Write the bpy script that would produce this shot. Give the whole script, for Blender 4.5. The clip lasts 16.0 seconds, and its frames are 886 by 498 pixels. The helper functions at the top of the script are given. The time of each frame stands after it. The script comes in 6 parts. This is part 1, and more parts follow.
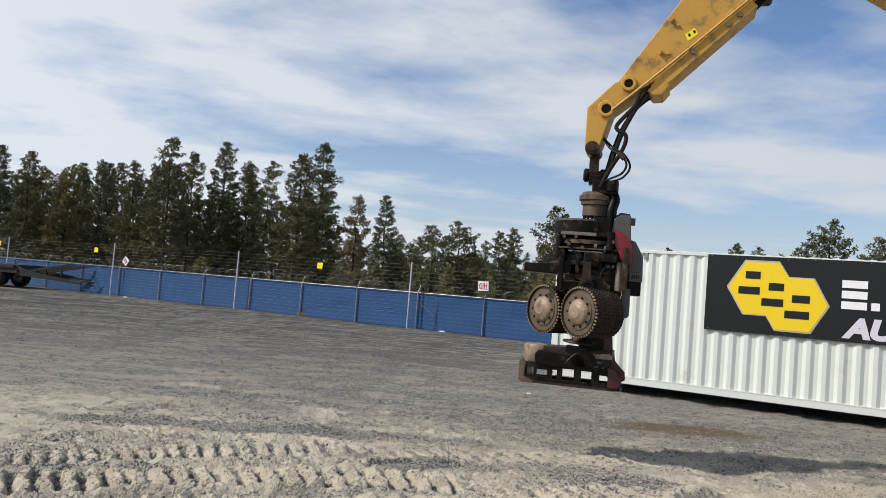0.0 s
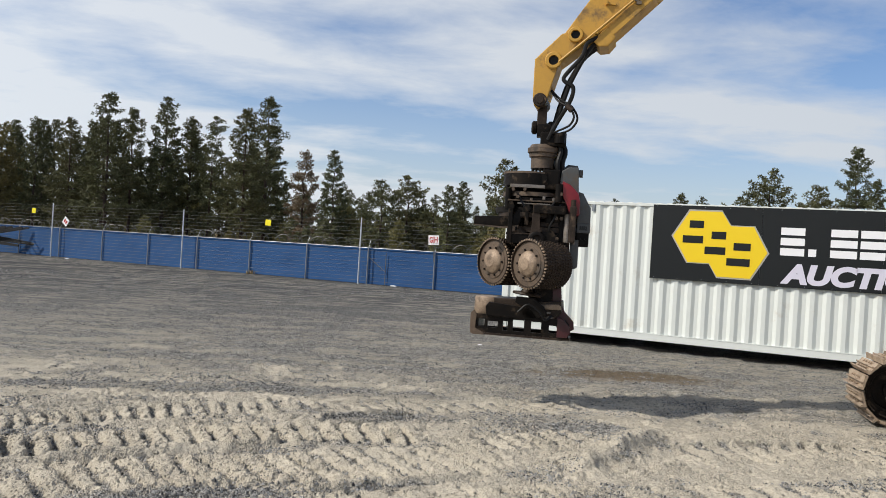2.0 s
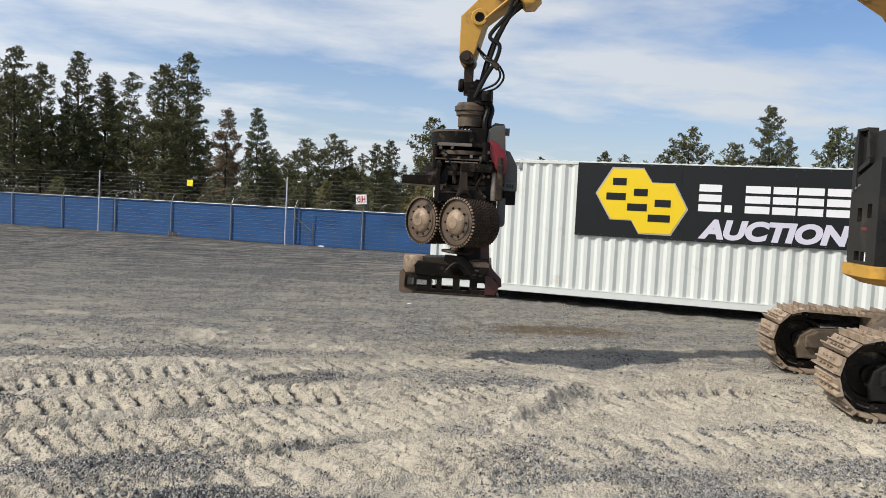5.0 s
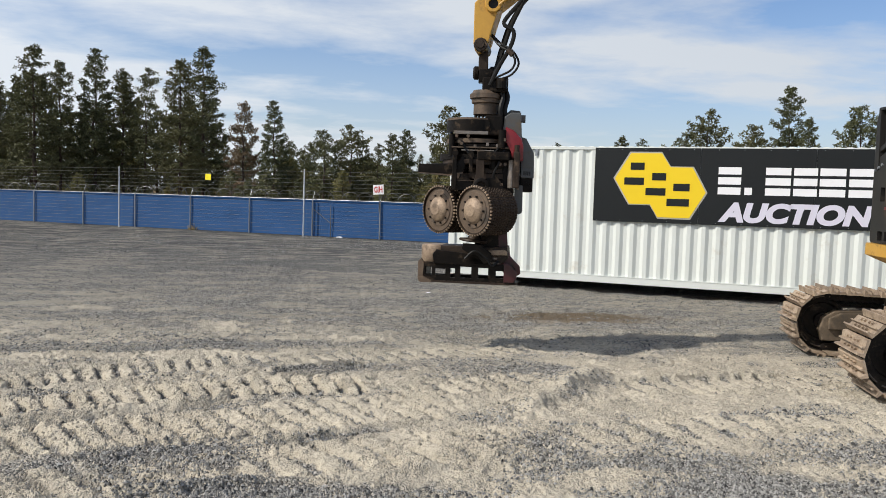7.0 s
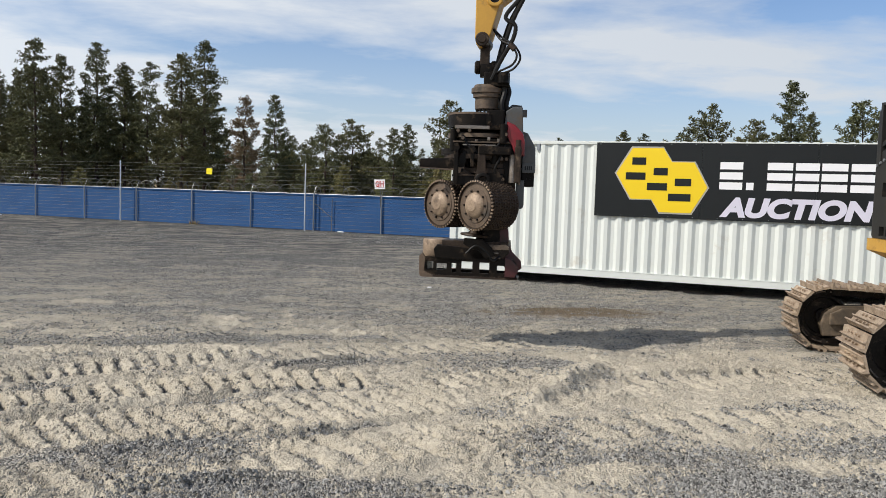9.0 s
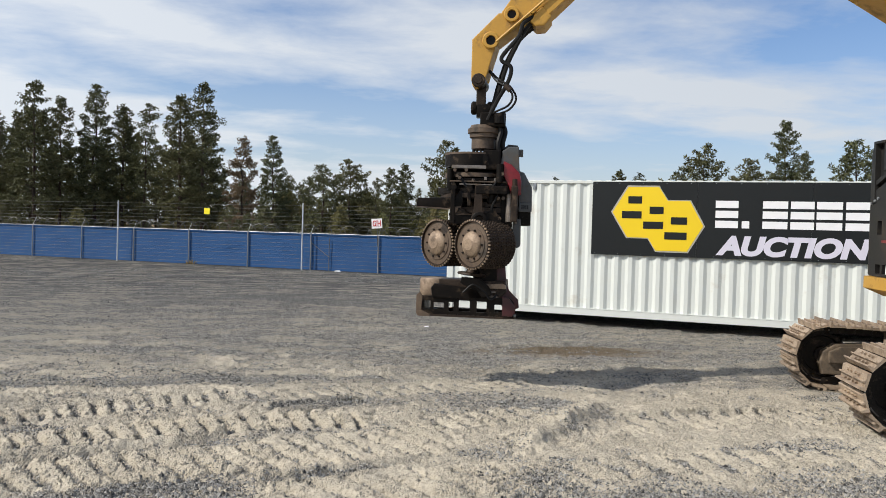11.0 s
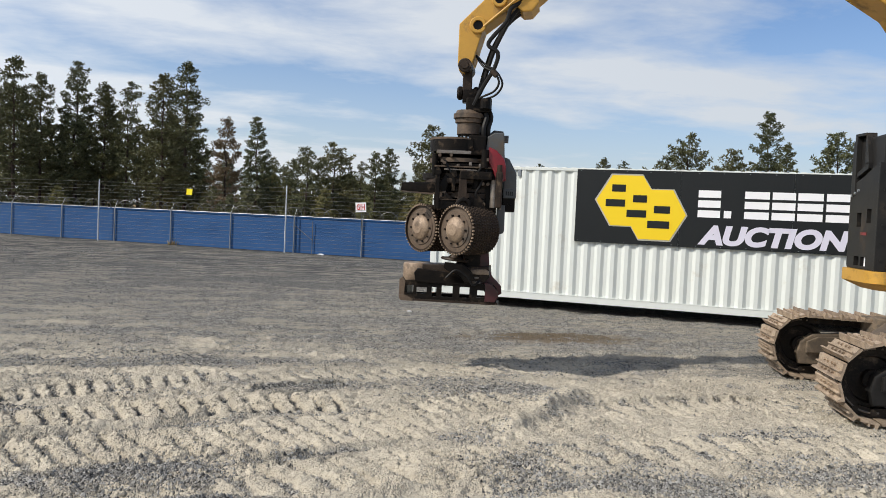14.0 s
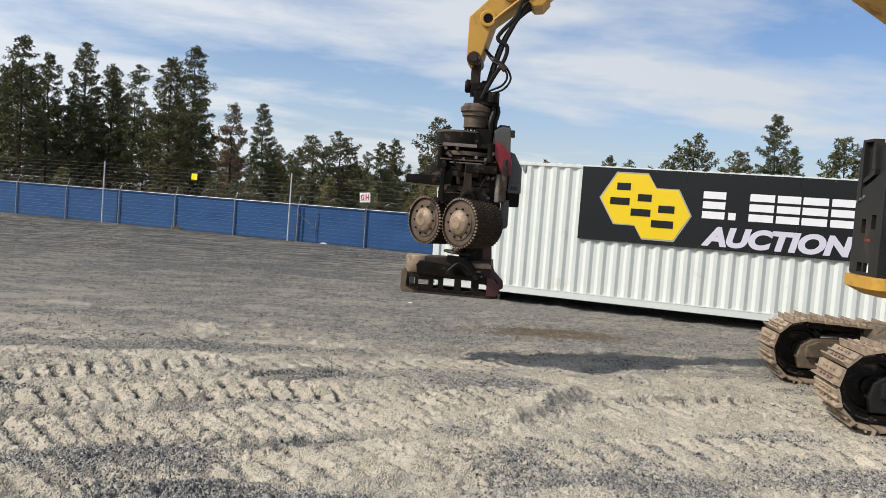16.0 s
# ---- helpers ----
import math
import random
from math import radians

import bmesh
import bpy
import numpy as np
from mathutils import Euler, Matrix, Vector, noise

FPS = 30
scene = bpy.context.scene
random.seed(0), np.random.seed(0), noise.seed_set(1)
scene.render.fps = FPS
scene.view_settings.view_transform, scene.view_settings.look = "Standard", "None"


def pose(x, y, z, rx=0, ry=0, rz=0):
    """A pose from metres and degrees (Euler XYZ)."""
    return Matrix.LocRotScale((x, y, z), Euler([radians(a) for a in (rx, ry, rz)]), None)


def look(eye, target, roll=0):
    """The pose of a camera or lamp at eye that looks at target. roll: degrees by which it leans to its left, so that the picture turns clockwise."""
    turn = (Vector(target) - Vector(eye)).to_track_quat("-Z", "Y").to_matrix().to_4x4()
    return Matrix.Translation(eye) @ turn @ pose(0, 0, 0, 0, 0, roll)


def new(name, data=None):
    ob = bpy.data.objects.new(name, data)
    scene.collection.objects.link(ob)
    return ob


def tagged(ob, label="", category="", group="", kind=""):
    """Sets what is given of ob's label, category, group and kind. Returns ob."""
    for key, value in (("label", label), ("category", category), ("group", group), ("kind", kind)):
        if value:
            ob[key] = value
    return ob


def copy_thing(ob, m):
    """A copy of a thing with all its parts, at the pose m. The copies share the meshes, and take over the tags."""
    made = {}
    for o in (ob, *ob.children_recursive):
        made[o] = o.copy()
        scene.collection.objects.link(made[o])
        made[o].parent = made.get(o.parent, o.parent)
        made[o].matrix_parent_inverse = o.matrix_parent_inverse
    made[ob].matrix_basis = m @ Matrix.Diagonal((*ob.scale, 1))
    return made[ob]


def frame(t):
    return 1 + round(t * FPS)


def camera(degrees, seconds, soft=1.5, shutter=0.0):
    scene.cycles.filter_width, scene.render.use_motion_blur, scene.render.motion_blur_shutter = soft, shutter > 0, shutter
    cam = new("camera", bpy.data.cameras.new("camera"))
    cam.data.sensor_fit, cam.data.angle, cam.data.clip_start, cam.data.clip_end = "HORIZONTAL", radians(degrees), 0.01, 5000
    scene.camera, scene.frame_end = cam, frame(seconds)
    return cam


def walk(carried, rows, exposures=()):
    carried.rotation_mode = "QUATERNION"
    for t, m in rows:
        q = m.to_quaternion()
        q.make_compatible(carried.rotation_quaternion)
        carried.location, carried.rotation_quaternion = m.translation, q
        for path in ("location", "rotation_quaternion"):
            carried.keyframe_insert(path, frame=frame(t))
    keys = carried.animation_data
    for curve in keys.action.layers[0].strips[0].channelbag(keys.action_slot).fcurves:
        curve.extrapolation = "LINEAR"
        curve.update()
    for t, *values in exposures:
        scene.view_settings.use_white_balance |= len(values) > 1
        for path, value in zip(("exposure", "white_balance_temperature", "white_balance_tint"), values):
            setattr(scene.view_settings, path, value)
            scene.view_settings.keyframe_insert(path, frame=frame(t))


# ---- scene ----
# camera and its walk: held in the hand at one spot, panning
cam = camera(59.19, 16.0, soft=0.7)
EYE = (0.0, 0.0, 1.93)
ROWS = [
    # seconds, tilt, roll, yaw
    (0.0, 92.870, -4.587, 0.294),
    (0.5, 92.745, -4.341, -0.015),
    (1.0, 92.278, -3.982, -0.760),
    (1.5, 91.279, -3.714, -1.896),
    (2.0, 89.770, -3.461, -3.348),
    (2.5, 88.584, -3.622, -5.128),
    (3.0, 87.823, -3.929, -6.890),
    (3.5, 87.487, -4.030, -8.288),
    (4.0, 87.446, -3.749, -8.958),
    (6.5, 86.268, -1.620, -7.503),
    (7.0, 86.178, -1.697, -7.372),
    (7.5, 85.934, -1.767, -7.306),
    (8.0, 85.676, -1.795, -7.276),
    (8.5, 85.575, -1.806, -7.270),
    (9.0, 85.782, -1.777, -7.277),
    (9.5, 86.425, -1.644, -7.280),
    (12.0, 89.305, -1.656, -7.673),
    (12.5, 88.905, -1.572, -7.911),
    (13.0, 88.439, -1.736, -8.236),
    (13.5, 88.007, -2.104, -8.530),
    (14.0, 87.600, -2.575, -8.667),
    (14.5, 87.297, -3.152, -8.670),
    (15.0, 87.076, -3.663, -8.562),
    (15.5, 86.993, -4.069, -8.445),
    (16.0, 87.055, -4.382, -8.377),
]
EXPOSURES = [(0.0, -0.20), (1.5, -0.20), (2.5, -0.16), (3.5, -0.12), (16.0, -0.12)]
walk(cam, [(t, pose(*EYE, a, b, c)) for t, a, b, c in ROWS], EXPOSURES)

# world and sun
SUN_EL, SUN_TO = 43.0, 77.0   # elevation; compass way in which shadows fall, from +y to +x
_se, _sa = radians(SUN_EL), radians(SUN_TO)
sun_way = Vector((math.sin(_sa) * math.cos(_se), math.cos(_sa) * math.cos(_se), -math.sin(_se)))
sun = new("sun", bpy.data.lights.new("sun", "SUN"))
sun.data.energy, sun.data.angle, sun.data.color = 4.7, radians(0.53), (1.0, 0.94, 0.85)
sun.matrix_world = look((0, 0, 60), Vector((0, 0, 60)) + sun_way)

world = bpy.data.worlds.new("sky")
scene.world = world
world.use_nodes = True
wt = world.node_tree
wn, wl = wt.nodes, wt.links
for nd in list(wn):
    wn.remove(nd)


def wnode(kind, **sets):
    nd = wn.new(kind)
    for key, value in sets.items():
        nd.inputs[key].default_value = value
    return nd


def wmath(op, a, b=None, clamp=False):
    nd = wn.new("ShaderNodeMath")
    nd.operation, nd.use_clamp = op, clamp
    for i, v in enumerate((a, b)):
        if v is None:
            continue
        if isinstance(v, (int, float)):
            nd.inputs[i].default_value = v
        else:
            wl.new(v, nd.inputs[i])
    return nd.outputs[0]


sky = wn.new("ShaderNodeTexSky")
sky.sky_type, sky.sun_disc = "NISHITA", False
sky.sun_elevation, sky.sun_rotation = _se, _sa + math.pi
sky.air_density, sky.dust_density, sky.ozone_density = 1.0, 1.2, 2.0
tc = wn.new("ShaderNodeTexCoord")
sep = wn.new("ShaderNodeSeparateXYZ")
wl.new(tc.outputs["Generated"], sep.inputs[0])
zz = wmath("ADD", wmath("MAXIMUM", sep.outputs[2], 0.0), 0.10)
uu, vv = wmath("DIVIDE", sep.outputs[0], zz), wmath("DIVIDE", sep.outputs[1], zz)
cu = wn.new("ShaderNodeCombineXYZ")
wl.new(wmath("ADD", wmath("MULTIPLY", uu, 0.80), wmath("MULTIPLY", vv, 0.10)), cu.inputs[0])
wl.new(wmath("SUBTRACT", wmath("MULTIPLY", vv, 1.0), wmath("MULTIPLY", uu, 0.10)), cu.inputs[1])
cu.inputs[2].default_value = 3.7
n1 = wnode("ShaderNodeTexNoise", Scale=0.70, Detail=9.0, Roughness=0.52, Distortion=0.15)
n2 = wnode("ShaderNodeTexNoise", Scale=2.4, Detail=9.0, Roughness=0.6, Distortion=0.2)
wl.new(cu.outputs[0], n1.inputs["Vector"])
wl.new(cu.outputs[0], n2.inputs["Vector"])
mix = wmath("ADD", wmath("MULTIPLY", n1.outputs[0], 0.74), wmath("MULTIPLY", n2.outputs[0], 0.26))
mix = wmath("SUBTRACT", mix, wmath("MULTIPLY", sep.outputs[0], 0.07))
cover = wmath("MULTIPLY", wmath("SUBTRACT", mix, 0.395), 6.0, True)
cover = wmath("MULTIPLY", cover, 0.88)
haze = wmath("SUBTRACT", 1.0, wmath("MULTIPLY", sep.outputs[2], 3.6), True)
haze = wmath("MULTIPLY", wmath("MULTIPLY", haze, haze), 0.72)
cover = wmath("MAXIMUM", cover, haze)
blend = wn.new("ShaderNodeMix")
blend.data_type = "RGBA"
wl.new(cover, blend.inputs[0])
tone = wn.new("ShaderNodeMix")
tone.data_type, tone.blend_type = "RGBA", "MULTIPLY"
tone.inputs[0].default_value = 1.0
wl.new(sky.outputs[0], tone.inputs[6])
tone.inputs[7].default_value = (1.16, 1.30, 1.52, 1)
wl.new(tone.outputs[2], blend.inputs[6])
# cloud, brighter towards the sun
lit = wmath("SUBTRACT", 1.0, wmath("MULTIPLY", sep.outputs[0], 0.20))
cloud = wn.new("ShaderNodeVectorMath")
cloud.operation = "SCALE"
cloud.inputs[0].default_value = (8.3, 8.7, 9.15)
wl.new(lit, cloud.inputs["Scale"])
wl.new(cloud.outputs[0], blend.inputs[7])
bg = wnode("ShaderNodeBackground", Strength=0.10)
wl.new(blend.outputs[2], bg.inputs[0])
wo = wn.new("ShaderNodeOutputWorld")
wl.new(bg.outputs[0], wo.inputs[0])


# ---- materials ----
def surface(name, base, other=None, rough=0.6, metal=0.0, scale=4.0, fine=40.0, amount=0.5, bump=0.0, bump_scale=60.0,
            vary=0.0, dirt=None, dirt_amount=0.0, dirt_scale=2.0, specular=0.5, stretch=(1, 1, 1)):
    """A painted, metal, earthen or wooden surface: two tones mixed by coarse and fine noise, patches of dirt, fine relief."""
    m = bpy.data.materials.new(name)
    m.use_nodes = True
    nt = m.node_tree
    n, l = nt.nodes, nt.links
    b = n["Principled BSDF"]
    b.inputs["Roughness"].default_value, b.inputs["Metallic"].default_value = rough, metal
    b.inputs["Specular IOR Level"].default_value = specular
    co = n.new("ShaderNodeTexCoord")
    mp = n.new("ShaderNodeMapping")
    mp.inputs["Scale"].default_value = stretch
    l.new(co.outputs["Object"], mp.inputs[0])

    def nz(sc, detail=5.0, ro=0.6):
        q = n.new("ShaderNodeTexNoise")
        q.inputs["Scale"].default_value, q.inputs["Detail"].default_value, q.inputs["Roughness"].default_value = sc, detail, ro
        l.new(mp.outputs[0], q.inputs["Vector"])
        return q.outputs[0]

    def ma(op, x, y, clamp=False):
        q = n.new("ShaderNodeMath")
        q.operation, q.use_clamp = op, clamp
        for i, v in enumerate((x, y)):
            if isinstance(v, (int, float)):
                q.inputs[i].default_value = v
            else:
                l.new(v, q.inputs[i])
        return q.outputs[0]

    def mx(fac, x, y):
        q = n.new("ShaderNodeMix")
        q.data_type = "RGBA"
        l.new(fac, q.inputs[0])
        for i, v in ((6, x), (7, y)):
            if isinstance(v, tuple):
                q.inputs[i].default_value = (*v, 1)
            else:
                l.new(v, q.inputs[i])
        return q.outputs[2]

    other = other or tuple(c * 0.7 for c in base)
    f = ma("ADD", ma("MULTIPLY", nz(scale), 0.6), ma("MULTIPLY", nz(fine), 0.4))
    f = ma("MULTIPLY", ma("SUBTRACT", f, 0.38), 4.0 * amount, True)
    col = mx(f, base, other)
    if dirt:
        d = ma("MULTIPLY", ma("SUBTRACT", nz(dirt_scale, 8.0, 0.68), 0.62 - 0.3 * dirt_amount), 6.0, True)
        col = mx(d, col, dirt)
        r = ma("ADD", ma("MULTIPLY", d, 0.85 - rough), rough, True)
        l.new(r, b.inputs["Roughness"])
        if metal:
            l.new(ma("MULTIPLY", ma("SUBTRACT", 1.0, d), metal), b.inputs["Metallic"])
    if vary:
        info = n.new("ShaderNodeObjectInfo")
        hs = n.new("ShaderNodeHueSaturation")
        l.new(ma("ADD", ma("MULTIPLY", info.outputs["Random"], vary), 1 - vary / 2), hs.inputs["Value"])
        l.new(col, hs.inputs["Color"])
        col = hs.outputs[0]
    l.new(col, b.inputs["Base Color"])
    if bump:
        bp = n.new("ShaderNodeBump")
        bp.inputs["Strength"].default_value, bp.inputs["Distance"].default_value = 1.0, bump
        l.new(nz(bump_scale, 6.0), bp.inputs["Height"])
        l.new(bp.outputs[0], b.inputs["Normal"])
    return m


M = dict(
    white=surface("white_paint", (0.67, 0.70, 0.665), (0.60, 0.63, 0.595), rough=0.45, scale=1.2, fine=14, amount=0.35, dirt=(0.50, 0.46, 0.38), dirt_amount=0.10, dirt_scale=1.1),
    yellow=surface("machine_yellow", (0.50, 0.272, 0.036), (0.41, 0.222, 0.034), rough=0.5, scale=2.5, fine=30, amount=0.7, dirt=(0.17, 0.105, 0.045), dirt_amount=0.25, dirt_scale=4.0, bump=0.0006),
    signblack=surface("sign_black", (0.014, 0.016, 0.017), (0.020, 0.022, 0.023), specular=0.25, rough=0.4, scale=0.8, amount=0.4),
    signyellow=surface("sign_yellow", (0.85, 0.60, 0.012), (0.80, 0.56, 0.012), rough=0.4, scale=0.8, amount=0.3),
    signwhite=surface("sign_white", (0.86, 0.86, 0.87), (0.80, 0.80, 0.82), rough=0.4, amount=0.3),
    signlilac=surface("sign_pale_lilac", (0.66, 0.64, 0.74), (0.62, 0.60, 0.70), rough=0.4, amount=0.3),
    signgrey=surface("sign_grey_edge", (0.42, 0.40, 0.36), rough=0.4, amount=0.3),
    red=surface("red_paint", (0.20, 0.009, 0.014), (0.12, 0.008, 0.011), rough=0.42, scale=5, amount=0.6, dirt=(0.06, 0.04, 0.03), dirt_amount=0.35, dirt_scale=5),
    darkred=surface("grimy_dark_red_paint", (0.060, 0.007, 0.009), (0.028, 0.010, 0.009), rough=0.45, scale=6, amount=0.8, dirt=(0.05, 0.036, 0.026), dirt_amount=0.40, dirt_scale=6),
    grey=surface("grey_paint", (0.085, 0.088, 0.087), (0.045, 0.046, 0.045), rough=0.5, scale=4, amount=0.6, dirt=(0.10, 0.075, 0.05), dirt_amount=0.3, dirt_scale=4),
    oily=surface("oily_black_steel", (0.006, 0.0055, 0.005), (0.016, 0.012, 0.009), specular=0.10, rough=0.42, metal=0.05, scale=6, fine=50, amount=0.8, dirt=(0.085, 0.060, 0.040), dirt_amount=0.20, dirt_scale=7, bump=0.003, bump_scale=55),
    worn=surface("worn_steel", (0.30, 0.27, 0.24), (0.12, 0.095, 0.075), rough=0.42, metal=0.6, scale=7, fine=60, amount=0.9, dirt=(0.13, 0.095, 0.065), dirt_amount=0.42, dirt_scale=6, bump=0.001),
    drum=surface("dusty_drum_steel", (0.33, 0.245, 0.168), (0.14, 0.095, 0.064), rough=0.6, metal=0.25, scale=6, fine=50, amount=0.9, dirt=(0.10, 0.075, 0.055), dirt_amount=0.30, dirt_scale=6, bump=0.001),
    drumdark=surface("dark_drum_steel", (0.085, 0.060, 0.042), (0.15, 0.105, 0.070), rough=0.55, metal=0.3, scale=7, fine=50, amount=0.9, dirt=(0.03, 0.025, 0.02), dirt_amount=0.35, dirt_scale=5, bump=0.001),
    rust=surface("rusty_brown_steel", (0.022, 0.016, 0.012), (0.055, 0.038, 0.027), specular=0.2, rough=0.5, metal=0.15, scale=8, fine=70, amount=0.9, dirt=(0.15, 0.105, 0.070), dirt_amount=0.20, dirt_scale=6, bump=0.002),
    shoe=surface("track_shoe_steel", (0.44, 0.345, 0.25), (0.21, 0.155, 0.11), rough=0.66, metal=0.3, scale=9, fine=60, amount=0.9, dirt=(0.15, 0.105, 0.07), dirt_amount=0.28, dirt_scale=7, bump=0.002, vary=0.35),
    track=surface("track_chain_steel", (0.014, 0.012, 0.011), (0.040, 0.032, 0.024), specular=0.2, rough=0.6, metal=0.3, scale=9, amount=0.8, dirt=(0.16, 0.12, 0.085), dirt_amount=0.22, dirt_scale=6),
    frame=surface("track_frame_paint", (0.115, 0.085, 0.055), (0.05, 0.042, 0.036), rough=0.6, scale=4, amount=0.8, dirt=(0.22, 0.165, 0.11), dirt_amount=0.40, dirt_scale=3, bump=0.002),
    black=surface("black_guard_paint", (0.012, 0.012, 0.012), (0.024, 0.022, 0.020), specular=0.2, rough=0.5, scale=3, fine=30, amount=0.7, dirt=(0.060, 0.048, 0.036), dirt_amount=0.18, dirt_scale=2.5),
    rubber=surface("black_rubber", (0.009, 0.009, 0.009), (0.018, 0.017, 0.016), specular=0.2, rough=0.5, scale=12, amount=0.6),
    galv=surface("galvanised_steel", (0.30, 0.32, 0.34), (0.20, 0.22, 0.24), rough=0.42, metal=0.6, scale=6, amount=0.5),
    pale=surface("pale_galvanised_pole", (0.62, 0.64, 0.66), (0.50, 0.52, 0.54), rough=0.5, metal=0.2, scale=6, amount=0.5),
    wire=surface("fence_wire", (0.15, 0.15, 0.145), (0.09, 0.09, 0.085), rough=0.5, metal=0.6, amount=0.4),
    timber=surface("timber_block", (0.20, 0.10, 0.052), (0.12, 0.062, 0.034), rough=0.8, scale=3, fine=30, amount=0.8, stretch=(1, 8, 8), bump=0.003),
    tyre=surface("dusty_tyre", (0.014, 0.014, 0.014), (0.035, 0.033, 0.030), rough=0.8, amount=0.6),
    bark=surface("pine_bark", (0.075, 0.050, 0.036), (0.035, 0.026, 0.021), rough=0.9, scale=3, fine=18, amount=0.8, stretch=(2, 2, 0.4)),
    sigyel=surface("notice_yellow", (0.85, 0.72, 0.01), rough=0.5, amount=0.2),
    sigwht=surface("notice_white", (0.80, 0.80, 0.79), rough=0.5, amount=0.2),
    sigred=surface("notice_red", (0.55, 0.03, 0.03), rough=0.5, amount=0.2),
    dry=surface("dry_grass", (0.36, 0.27, 0.14), (0.24, 0.18, 0.09), rough=0.9, scale=3, amount=0.8),
)


def foliage(name, sunny, shady, tip):
    m = bpy.data.materials.new(name)
    m.use_nodes = True
    n, l = m.node_tree.nodes, m.node_tree.links
    b = n["Principled BSDF"]
    b.inputs["Roughness"].default_value = 0.62
    b.inputs["Specular IOR Level"].default_value = 0.3
    geo, info = n.new("ShaderNodeNewGeometry"), n.new("ShaderNodeObjectInfo")
    mx = n.new("ShaderNodeMix")
    mx.data_type = "RGBA"
    l.new(geo.outputs["Random Per Island"], mx.inputs[0])
    mx.inputs[6].default_value, mx.inputs[7].default_value = (*sunny, 1), (*shady, 1)
    m2 = n.new("ShaderNodeMix")
    m2.data_type = "RGBA"
    k = n.new("ShaderNodeMath")
    k.operation = "MULTIPLY"
    k.inputs[1].default_value = 0.45
    l.new(info.outputs["Random"], k.inputs[0])
    l.new(k.outputs[0], m2.inputs[0])
    l.new(mx.outputs[2], m2.inputs[6])
    m2.inputs[7].default_value = (*tip, 1)
    l.new(m2.outputs[2], b.inputs["Base Color"])
    return m


def stones(name, dark, light):
    m = bpy.data.materials.new(name)
    m.use_nodes = True
    n, l = m.node_tree.nodes, m.node_tree.links
    b = n["Principled BSDF"]
    b.inputs["Roughness"].default_value, b.inputs["Specular IOR Level"].default_value = 0.9, 0.2
    geo, mx = n.new("ShaderNodeNewGeometry"), n.new("ShaderNodeMix")
    mx.data_type = "RGBA"
    l.new(geo.outputs["Random Per Island"], mx.inputs[0])
    mx.inputs[6].default_value, mx.inputs[7].default_value = (*dark, 1), (*light, 1)
    l.new(mx.outputs[2], b.inputs["Base Color"])
    return m


M["stone"] = stones("gravel_stone", (0.040, 0.039, 0.038), (0.36, 0.35, 0.325))
M["crumb"] = stones("dust_crumb", (0.20, 0.185, 0.155), (0.47, 0.42, 0.335))
M["farstone"] = stones("dark_yard_stone", (0.045, 0.045, 0.045), (0.30, 0.295, 0.28))
M["needles"] = foliage("pine_needles", (0.150, 0.158, 0.072), (0.034, 0.042, 0.020), (0.140, 0.118, 0.048))
M["needles_brown"] = foliage("browning_pine_needles", (0.21, 0.15, 0.09), (0.12, 0.095, 0.05), (0.25, 0.14, 0.09))
M["needles_young"] = foliage("young_pine_needles", (0.205, 0.195, 0.072), (0.085, 0.098, 0.038), (0.23, 0.165, 0.062))


# ---- mesh helpers ----
def part(name, bm, material, parent=None, label="", smooth=False):
    """Links a bmesh as one mesh object, under a thing or a part."""
    me = bpy.data.meshes.new(name)
    bm.normal_update()
    bm.to_mesh(me)
    bm.free()
    me.materials.append(material)
    if smooth:
        me.shade_smooth()
        me.set_sharp_from_angle(angle=radians(38))
    ob = new(name, me)
    ob.parent = parent
    if label:
        tagged(ob, label=label)
    return ob


def thing(name, m, label, category, group="", kind=""):
    ob = new(name)
    ob.matrix_world = m
    ob.empty_display_size = 0.2
    return tagged(ob, label, category, group, kind)


def box(bm, x0, x1, y0, y1, z0, z1, m=None, bev=0.0):
    vs = [bm.verts.new(v) for v in ((x0, y0, z0), (x1, y0, z0), (x1, y1, z0), (x0, y1, z0), (x0, y0, z1), (x1, y0, z1), (x1, y1, z1), (x0, y1, z1))]
    fs = [bm.faces.new([vs[i] for i in q]) for q in ((3, 2, 1, 0), (4, 5, 6, 7), (0, 1, 5, 4), (1, 2, 6, 5), (2, 3, 7, 6), (3, 0, 4, 7))]
    if bev:
        es = list({e for f in fs for e in f.edges})
        r = bmesh.ops.bevel(bm, geom=es, offset=bev, segments=2, affect="EDGES", profile=0.6)
        vs = list({v for f in r["faces"] for v in f.verts} | {v for v in vs if v.is_valid})
    if m is not None:
        bmesh.ops.transform(bm, matrix=m, verts=vs)
    return vs


def frame_of(way):
    w = Vector(way).normalized()
    a = Vector((0, 0, 1)) if abs(w.z) < 0.9 else Vector((1, 0, 0))
    x = a.cross(w).normalized()
    return x, w.cross(x), w


def cyl(bm, p0, p1, r0, r1=None, seg=16, caps=True):
    r1 = r0 if r1 is None else r1
    p0, p1 = Vector(p0), Vector(p1)
    x, y, w = frame_of(p1 - p0)
    rings = []
    for p, r in ((p0, r0), (p1, r1)):
        rings.append([bm.verts.new(p + (x * math.cos(2 * math.pi * i / seg) + y * math.sin(2 * math.pi * i / seg)) * r) for i in range(seg)])
    for i in range(seg):
        j = (i + 1) % seg
        bm.faces.new((rings[0][i], rings[0][j], rings[1][j], rings[1][i]))
    if caps:
        bm.faces.new(rings[0][::-1])
        bm.faces.new(rings[1])


